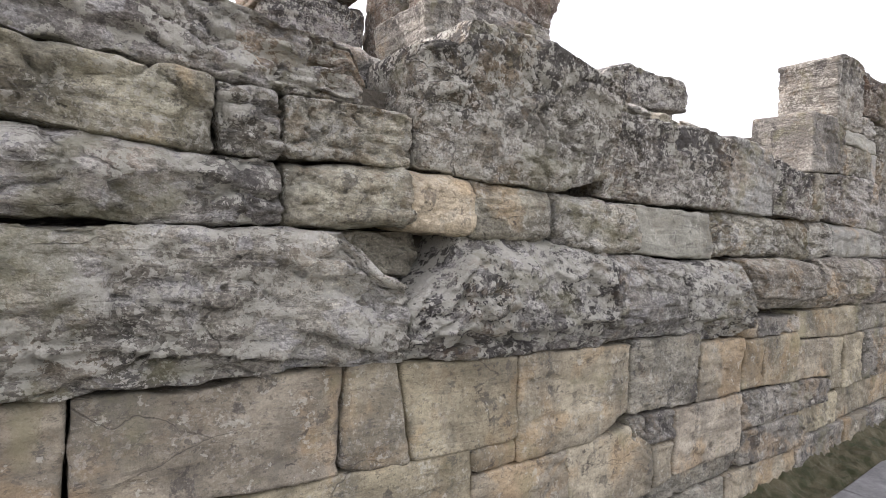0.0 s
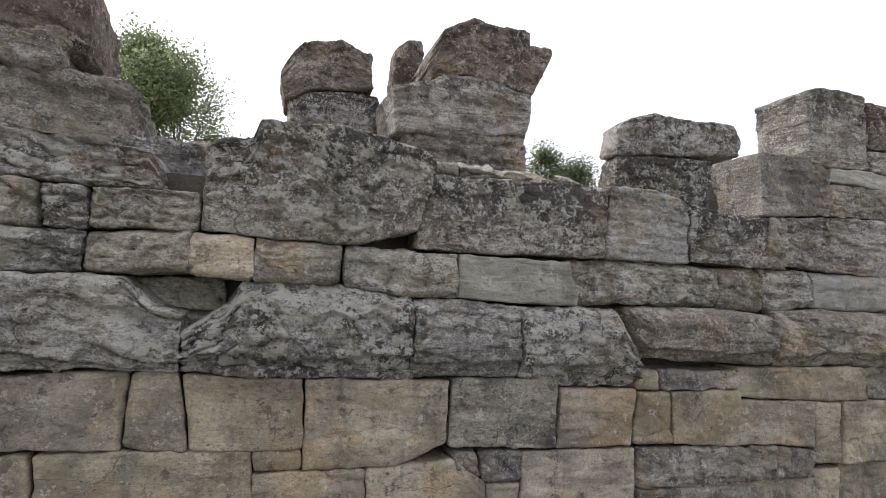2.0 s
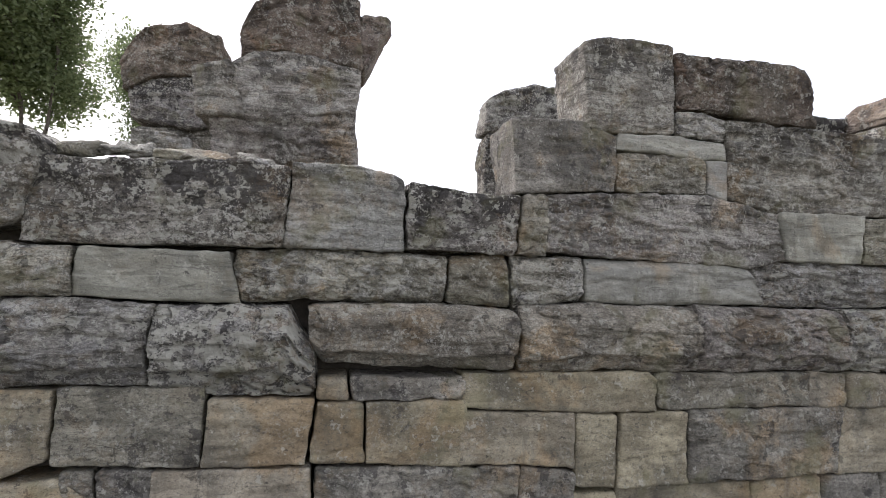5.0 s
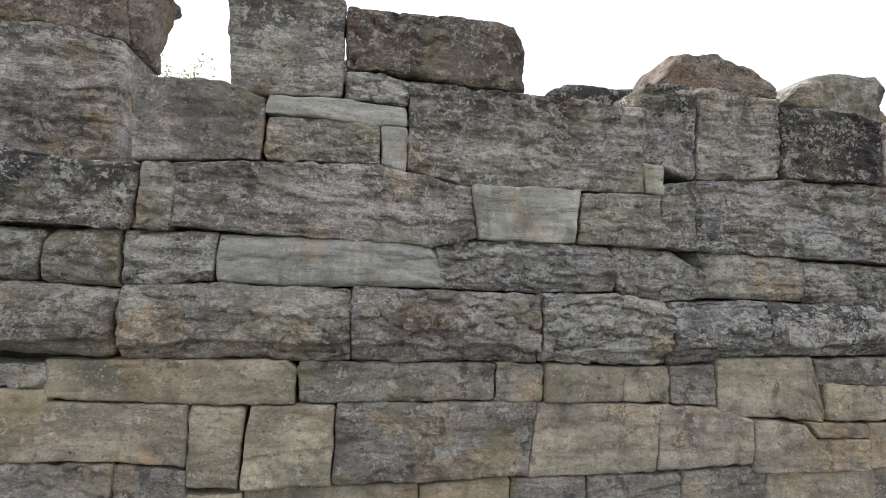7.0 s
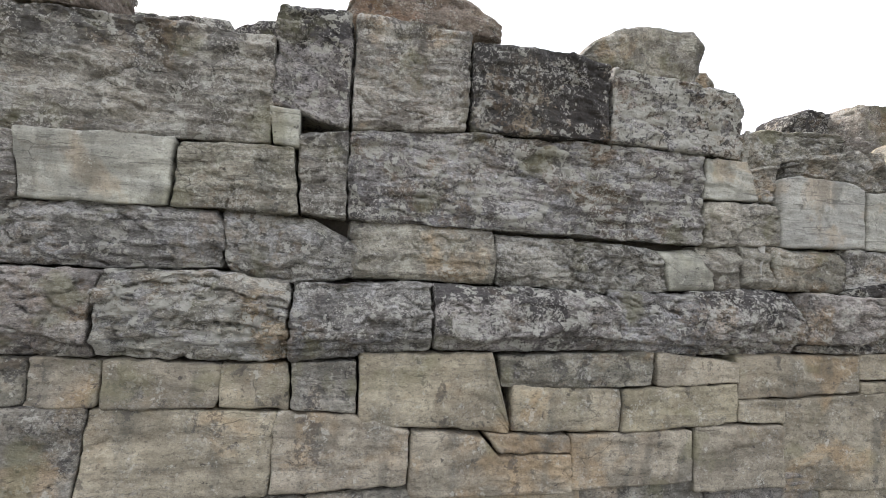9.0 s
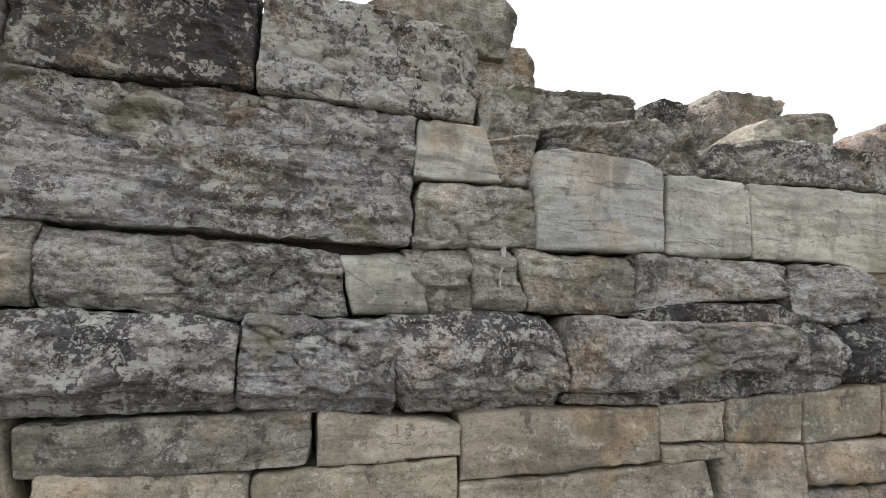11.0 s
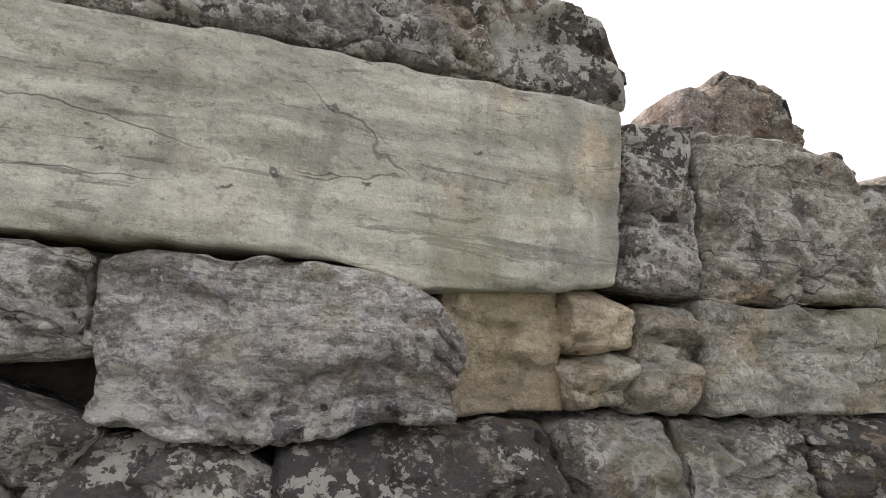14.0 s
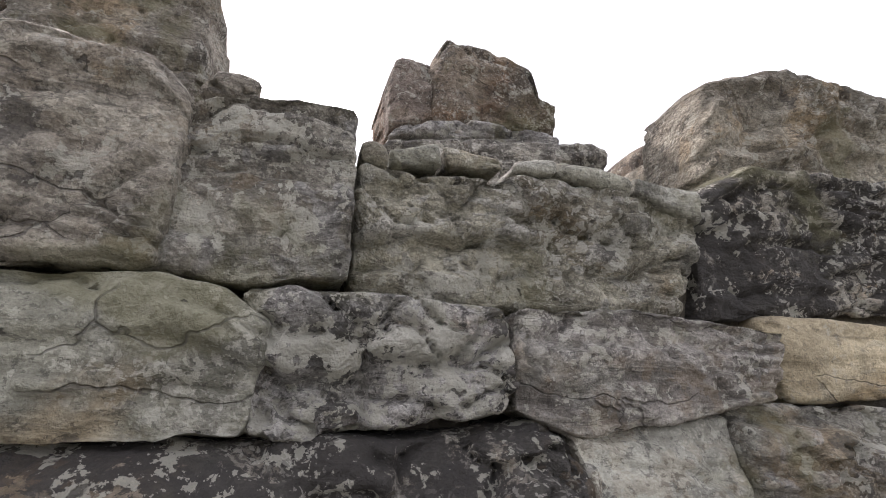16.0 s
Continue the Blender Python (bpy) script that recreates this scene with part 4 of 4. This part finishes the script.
stack("ruined_pier", "tall ruined pier of stacked brown sandstone blocks with an overhanging top", [
    (((2.29, 2.94), (2.90, 2.97), (3.53, 3.08)), ((2.35, 1.95), (3.58, 1.95)), 3.48, 0.8, "brown"),
    (((2.14, 3.29), (2.43, 3.36), (2.52, 3.30)), ((2.19, 2.86), (2.56, 2.88)), 3.42, 0.8, "layer"),
    (((2.44, 3.36), (2.64, 3.48), (3.04, 3.52), (3.55, 3.41)), ((2.49, 2.89), (2.90, 2.91), (3.52, 3.03)), 3.45, 0.85, "layer"),
    (((2.49, 3.66), (2.62, 3.93), (2.90, 4.09), (3.52, 4.08)), ((2.51, 3.42), (2.87, 3.52), (3.16, 3.45), (3.58, 3.42)), 3.45, 0.85, "red"),
    (((2.35, 4.12), (2.50, 4.26), (2.70, 4.29)), ((2.36, 1.95), (2.73, 1.95)), 4.45, 0.4, "red"),
    (((3.50, 3.98), (3.69, 3.98), (3.84, 3.96)), ((3.52, 3.41), (3.60, 3.44)), 3.5, 0.5, "red"),
    (((1.82, 2.64), (2.26, 2.61)), ((1.85, 1.95), (2.30, 1.95)), 3.1, 0.4, "grey"),
])
stack("ruined_pier", "low ruined pier with a rounded brown capping stone", [
    (((1.27, 3.41), (1.47, 3.55), (2.24, 3.62)), ((1.28, 3.12), (1.85, 3.03), (2.27, 3.08)), 4.6, 0.55, "dark"),
    (((1.16, 3.70), (1.29, 3.97), (1.40, 4.08), (1.78, 4.16), (2.14, 4.06)), ((1.24, 3.37), (1.47, 3.54), (2.17, 3.65)), 4.58, 0.6, "red"),
    (((1.32, 3.04), (2.26, 3.10)), ((1.36, 1.95), (2.29, 1.95)), 4.64, 0.5, "layer"),
])
stack("ruined_pier", "squat pile of two dark weathered blocks behind the parapet", [
    (((4.84, 3.41), (5.04, 3.53), (5.40, 3.66), (5.70, 3.65), (6.53, 3.65), (6.66, 3.44)), ((4.83, 3.07), (5.72, 3.17), (6.62, 3.25)), 3.85, 0.35, "lichd"),
    (((4.85, 3.07), (5.75, 3.17), (6.24, 3.19)), ((4.84, 1.95), (6.26, 1.95)), 3.88, 0.32, "dark"),
    (((6.39, 3.35), (6.91, 3.41)), ((6.41, 1.95), (6.93, 1.95)), 4.2, 0.5, "dark"),
])
stack("ruined_pier", "pile of stones topped by a rounded tan boulder", [
    (((9.40, 3.26), (9.52, 3.41), (9.79, 3.56), (10.01, 3.60), (10.41, 3.59), (10.54, 3.46)), ((9.42, 3.24), (9.88, 3.17), (10.46, 3.15)), 2.75, 0.7, "tang"),
    (((10.03, 3.21), (10.63, 3.32), (10.69, 3.24)), ((10.04, 1.95), (10.69, 1.95)), 2.85, 0.6, "brown"),
    (((9.55, 3.24), (10.05, 3.22)), ((9.50, 1.95), (10.06, 1.95)), 2.95, 0.5, "brown"),
])
stack("ruined_pier", "red-brown block on thin ledge stones", [
    (((13.50, 2.84), (13.54, 2.97), (13.71, 3.02)), ((13.52, 2.63), (13.73, 2.69)), 2.72, 0.4, "red"),
    (((13.68, 2.97), (13.76, 3.08), (14.02, 3.06), (14.16, 3.02), (14.19, 2.90), (14.29, 2.83)), ((13.70, 2.65), (13.94, 2.71), (14.29, 2.68)), 2.66, 0.5, "red"),
    (((13.52, 2.57), (13.78, 2.67), (14.26, 2.67)), ((13.52, 2.53), (14.27, 2.60)), 2.62, 0.6, "grey"),
    (((13.51, 2.50), (14.40, 2.64), (14.48, 2.60)), ((13.52, 1.95), (14.48, 1.95)), 2.55, 0.7, "layer"),
])
single("stone_block", "flat rounded brown boulder on top of the wall", ((7.52, 2.91), (7.61, 3.11), (7.97, 3.16), (8.29, 3.07), (8.47, 2.95)), ((7.53, 2.86), (8.46, 2.85)), 1.85, 0.5, "red")
single("stone_block", "long low dark block behind the parapet", ((6.86, 2.91), (7.01, 3.00), (7.38, 3.00), (7.66, 3.04)), ((6.87, 1.96), (7.67, 1.96)), 2.3, 0.5, "dark")
single("stone_block", "low dark weathered block behind the wall", ((11.67, 3.02), (11.70, 3.10), (11.88, 3.18), (12.05, 3.16), (12.50, 3.22)), ((11.67, 1.96), (12.48, 1.96)), 3, 0.5, "black")
single("stone_block", "pale broken block behind the wall", ((11.71, 2.57), (11.84, 2.66), (12.05, 2.71), (12.23, 2.71), (12.28, 2.63)), ((11.71, 1.96), (12.27, 1.96)), 1.98, 0.4, "tang")
single("stone_block", "large dark brown block on the wall's end", ((14.44, 2.52), (14.47, 2.60), (14.84, 2.74), (15.19, 2.73), (15.56, 2.69)), ((14.42, 1.96), (15.56, 1.96)), 1.97, 0.34, "brown")
single("stone_block", "small red-brown broken stone far behind the wall", ((15.03, 2.93), (15.14, 3.02), (15.25, 3.02)), ((15.01, 1.96), (15.22, 1.96)), 3.1, 0.4, "red")
single("stone_block", "small brown block beside the large one", ((14.65, 2.57), (14.79, 2.64)), ((14.63, 1.96), (14.77, 1.96)), 2.45, 0.35, "brown")
heap("ruined_pier", "broken pier of dark sandstone leaning over the wall's near end", [
    (-1.0, 0.44, 2.05, 3.1, 1.95, 2.55, "brown", 4, 0, 0.05),
    (-1.1, 0.08, 2.0, 3.1, 2.5, 2.8, "brown", 2, 0, 0.0),
    (-1.2, 0.20, 2.0, 3.1, 2.70, 3.25, "red", 6, 6, 0.10, 0, 0.12),
    (-1.2, 0.0, 2.2, 3.1, 3.2, 3.7, "brown", -5, 3, 0.14),
])
heap("ruined_pier", "two brown blocks stacked behind the wall", [
    (12.0, 12.82, 2.7, 3.3, 1.95, 2.72, "brown", 0, 0, 0.02),
    (12.05, 12.80, 2.7, 3.3, 2.68, 3.16, "brown", 5, 0, 0.08),
])

loose("stone_block", "long narrow grey lintel lying behind the parapet", 0.35, 1.30, 1.98, 2.3, 1.97, 2.20, "grey", 3, 2, 0.02)


for k, (x, z, s, kind) in enumerate(((2.10, 2.13, 0.10, "tang"), (2.30, 2.15, 0.13, "grey"), (2.52, 2.14, 0.09, "tang"), (2.68, 2.14, 0.15, "tang"), (2.93, 2.13, 0.11, "grey"))):
    loose("rubble_stone", "small pale broken stone on the wall's top", x - s, x + s, 1.62, 1.62 + 1.6 * s, z - 0.02, z + 0.045, kind, 12 * k - 20, 0, 0.1, nod=20, soft=0.01, swell=0.02, category="stone", group="rubble on the wall's top")
loose("rubble_stone", "small brown stone wedged on the wall's top", 13.0, 13.12, 1.66, 1.85, 2.08, 2.16, "brown", 10, 0, 0.1, soft=0.015, swell=0.02, category="stone", group="rubble on the wall's top")


# ---- chalk lines scratched on the stones ----
MAT_CHALK = ground_mat("chalk", (0.42, 0.41, 0.36), (0.6, 0.59, 0.54), 30.0, 0.95, 0.002)


def chalk(line, y, wide):
    """A thin raised ribbon along a line of (x, z), with a wavering width."""
    rng, verts, faces = random.Random(7), [], []
    for (xa, za), (xb, zb) in zip(line, line[1:]):
        for k in range(8):
            f = k / 8
            x, z = xa + (xb - xa) * f + rng.uniform(-0.002, 0.002), za + (zb - za) * f
            w = wide * rng.uniform(0.5, 1.0)
            across = Vector((zb - za, 0, xa - xb)).normalized() * w
            verts += [(x - across.x, y, z - across.z), (x + across.x, y, z + across.z), (x + across.x, y + 0.05, z + across.z), (x - across.x, y + 0.05, z - across.z)]
    for k in range(len(verts) // 4 - 1):
        for i in range(4):
            j = (i + 1) % 4
            faces.append((4 * k + i, 4 * k + j, 4 * k + 4 + j, 4 * k + 4 + i))
    return under(mesh_ob("chalk_line", verts, faces, MAT_CHALK), wall)


chalk([(9.98, 1.708), (9.98, 1.639), (9.96, 1.598), (9.96, 1.488)], 1.522, 0.0024)
chalk([(10.82, 1.812), (10.92, 1.790), (11.04, 1.744)], 1.545, 0.002)


# ---- trees behind ----
def tree(label, x, y, z_foot, height, width, spread, leaves, low=0.35, size=0.11):
    rng = random.Random(int(x * 100 + y))
    root = new("tree")
    root.location = (x, y, z_foot)
    bpy.context.view_layer.update()
    verts, faces = [], []

    def limb(a, b, ra, rb, sides=7):
        ax = (b - a).normalized()
        s = ax.orthogonal().normalized()
        q = ax.cross(s)
        k = len(verts)
        for c, r in ((a, ra), (b, rb)):
            for i in range(sides):
                w = 2 * math.pi * i / sides
                verts.append(tuple(c + (s * math.cos(w) + q * math.sin(w)) * r))
        for i in range(sides):
            j = (i + 1) % sides
            faces.append((k + i, k + j, k + sides + j, k + sides + i))

    tips = []

    def grow(a, way, length, r, depth):
        b = a + way * length
        limb(a, b, r, r * 0.68)
        if depth == 0:
            tips.append(b)
            return
        if depth < 3:
            tips.append(a.lerp(b, 0.7))
        for _ in range(rng.choice((2, 3, 3))):
            w = (way + Vector((rng.gauss(0, 0.62), rng.gauss(0, 0.62), rng.gauss(0.10, 0.4)))).normalized()
            grow(b, w, length * rng.uniform(0.62, 0.84), r * 0.62, depth - 1)

    grow(Vector((x, y, z_foot)), Vector((0.03, 0, 1)).normalized(), height * 0.30, height * 0.022, 4)
    k = height / (max(t.z for t in tips) - z_foot)
    foot = Vector((x, y, z_foot))
    kx = width / max(max(abs(t.x - x), abs(t.y - y)) for t in tips)
    fit_to = Matrix.Diagonal((kx, kx, k))
    verts = [tuple(foot + fit_to @ (Vector(v) - foot)) for v in verts]
    tips = [foot + fit_to @ (t - foot) for t in tips]
    under(mesh_ob("trunk", verts, faces, MAT_BARK, True), root)
    lv, lf = [], []
    for _ in range(leaves):
        c = rng.choice(tips)
        c = c + Vector((rng.gauss(0, spread), rng.gauss(0, spread), rng.gauss(0, spread * 0.8)))
        if c.z < z_foot + height * low:
            continue
        d = Vector((rng.gauss(0, 1), rng.gauss(0, 1), rng.gauss(0, 0.7))).normalized()
        s = d.orthogonal().normalized()
        ln = size * rng.uniform(0.6, 1.3)
        k = len(lv)
        lv += [tuple(c), tuple(c + d * ln * 0.5 + s * ln * 0.28), tuple(c + d * ln), tuple(c + d * ln * 0.5 - s * ln * 0.28)]
        lf.append((k, k + 1, k + 2, k + 3))
    under(mesh_ob("crown", lv, lf, MAT_HAZED_LEAF), root)
    return tagged(root, label, "tree", "trees behind the ruin")


tree("leafy green tree behind the ruin, haze put into its leaf colour", -3.0, 20.0, -0.12, 10.0, 2.5, 0.36, 24000, 0.4, 0.13)
tree("tall dense green tree behind the ruin's near end", -12.6, 30.0, -0.12, 18.0, 4.4, 0.6, 40000, 0.12, 0.26)
tree("small bushy green tree far behind the wall", 13.4, 20.0, -0.12, 8.2, 1.5, 0.28, 18000, 0.4, 0.13)
tree("thin sparse tree behind the parapet", 2.4, 10.0, -0.12, 5.8, 0.55, 0.16, 4500, 0.4, 0.075)


# ---- paving at the wall's foot ----
def paving():
    base = tagged(box_mesh("pavement", -2.6, 16.5, -2.4, 1.26, -0.118, -0.100, MAT_MOSS), "path of grey stone flags along the wall", "pavement", kind="structure")
    kinds = []
    for k in range(6):
        w, d = 0.82, 0.56
        bm = bmesh.new()
        bmesh.ops.create_cube(bm, size=1)
        for v in bm.verts:
            v.co = Vector((v.co.x * w + random.uniform(-0.012, 0.012), v.co.y * d + random.uniform(-0.01, 0.01), v.co.z * 0.05))
        bmesh.ops.bevel(bm, geom=bm.edges[:], offset=0.008, segments=1, affect="EDGES")
        me = bpy.data.meshes.new("flagstone")
        bm.to_mesh(me)
        bm.free()
        me.materials.append(MAT_SLAB)
        kinds.append(me)
    for j in range(6):
        for i in range(22):
            ob = new("flagstone", kinds[random.randrange(6)])
            ob.location = (-2.2 + i * 0.84 + (0.42 if j % 2 else 0) + random.uniform(-0.01, 0.01), 0.94 - j * 0.585, -0.082 + random.uniform(-0.004, 0.004))
            ob.rotation_euler = (random.uniform(-0.006, 0.006), random.uniform(-0.006, 0.006), 0)
            under(ob, base)


paving()


def moss_strip():
    nx, ny = 900, 14
    g = np.stack(np.meshgrid(np.linspace(-1.2, 16, nx), np.linspace(1.22, 1.56, ny), indexing="ij"), -1).reshape(-1, 2)
    p = np.concatenate([g, np.zeros((len(g), 1))], 1)
    z = -0.085 + 0.025 * fbm(p * 6, 5) + 0.02 * fbm(p * 30, 8) + 0.05 * np.clip((g[:, 1] - 1.36) / 0.2, 0, 1) - 0.04 * np.clip((1.27 - g[:, 1]) / 0.05, 0, 1)
    f = [(i * ny + j, (i + 1) * ny + j, (i + 1) * ny + j + 1, i * ny + j + 1) for i in range(nx - 1) for j in range(ny - 1)]
    ob = mesh_ob("moss_strip", np.concatenate([g, z[:, None]], 1).tolist(), f, MAT_MOSS, True)
    tagged(ob, "strip of moss and earth between wall and paving", "moss", kind="stuff")


moss_strip()
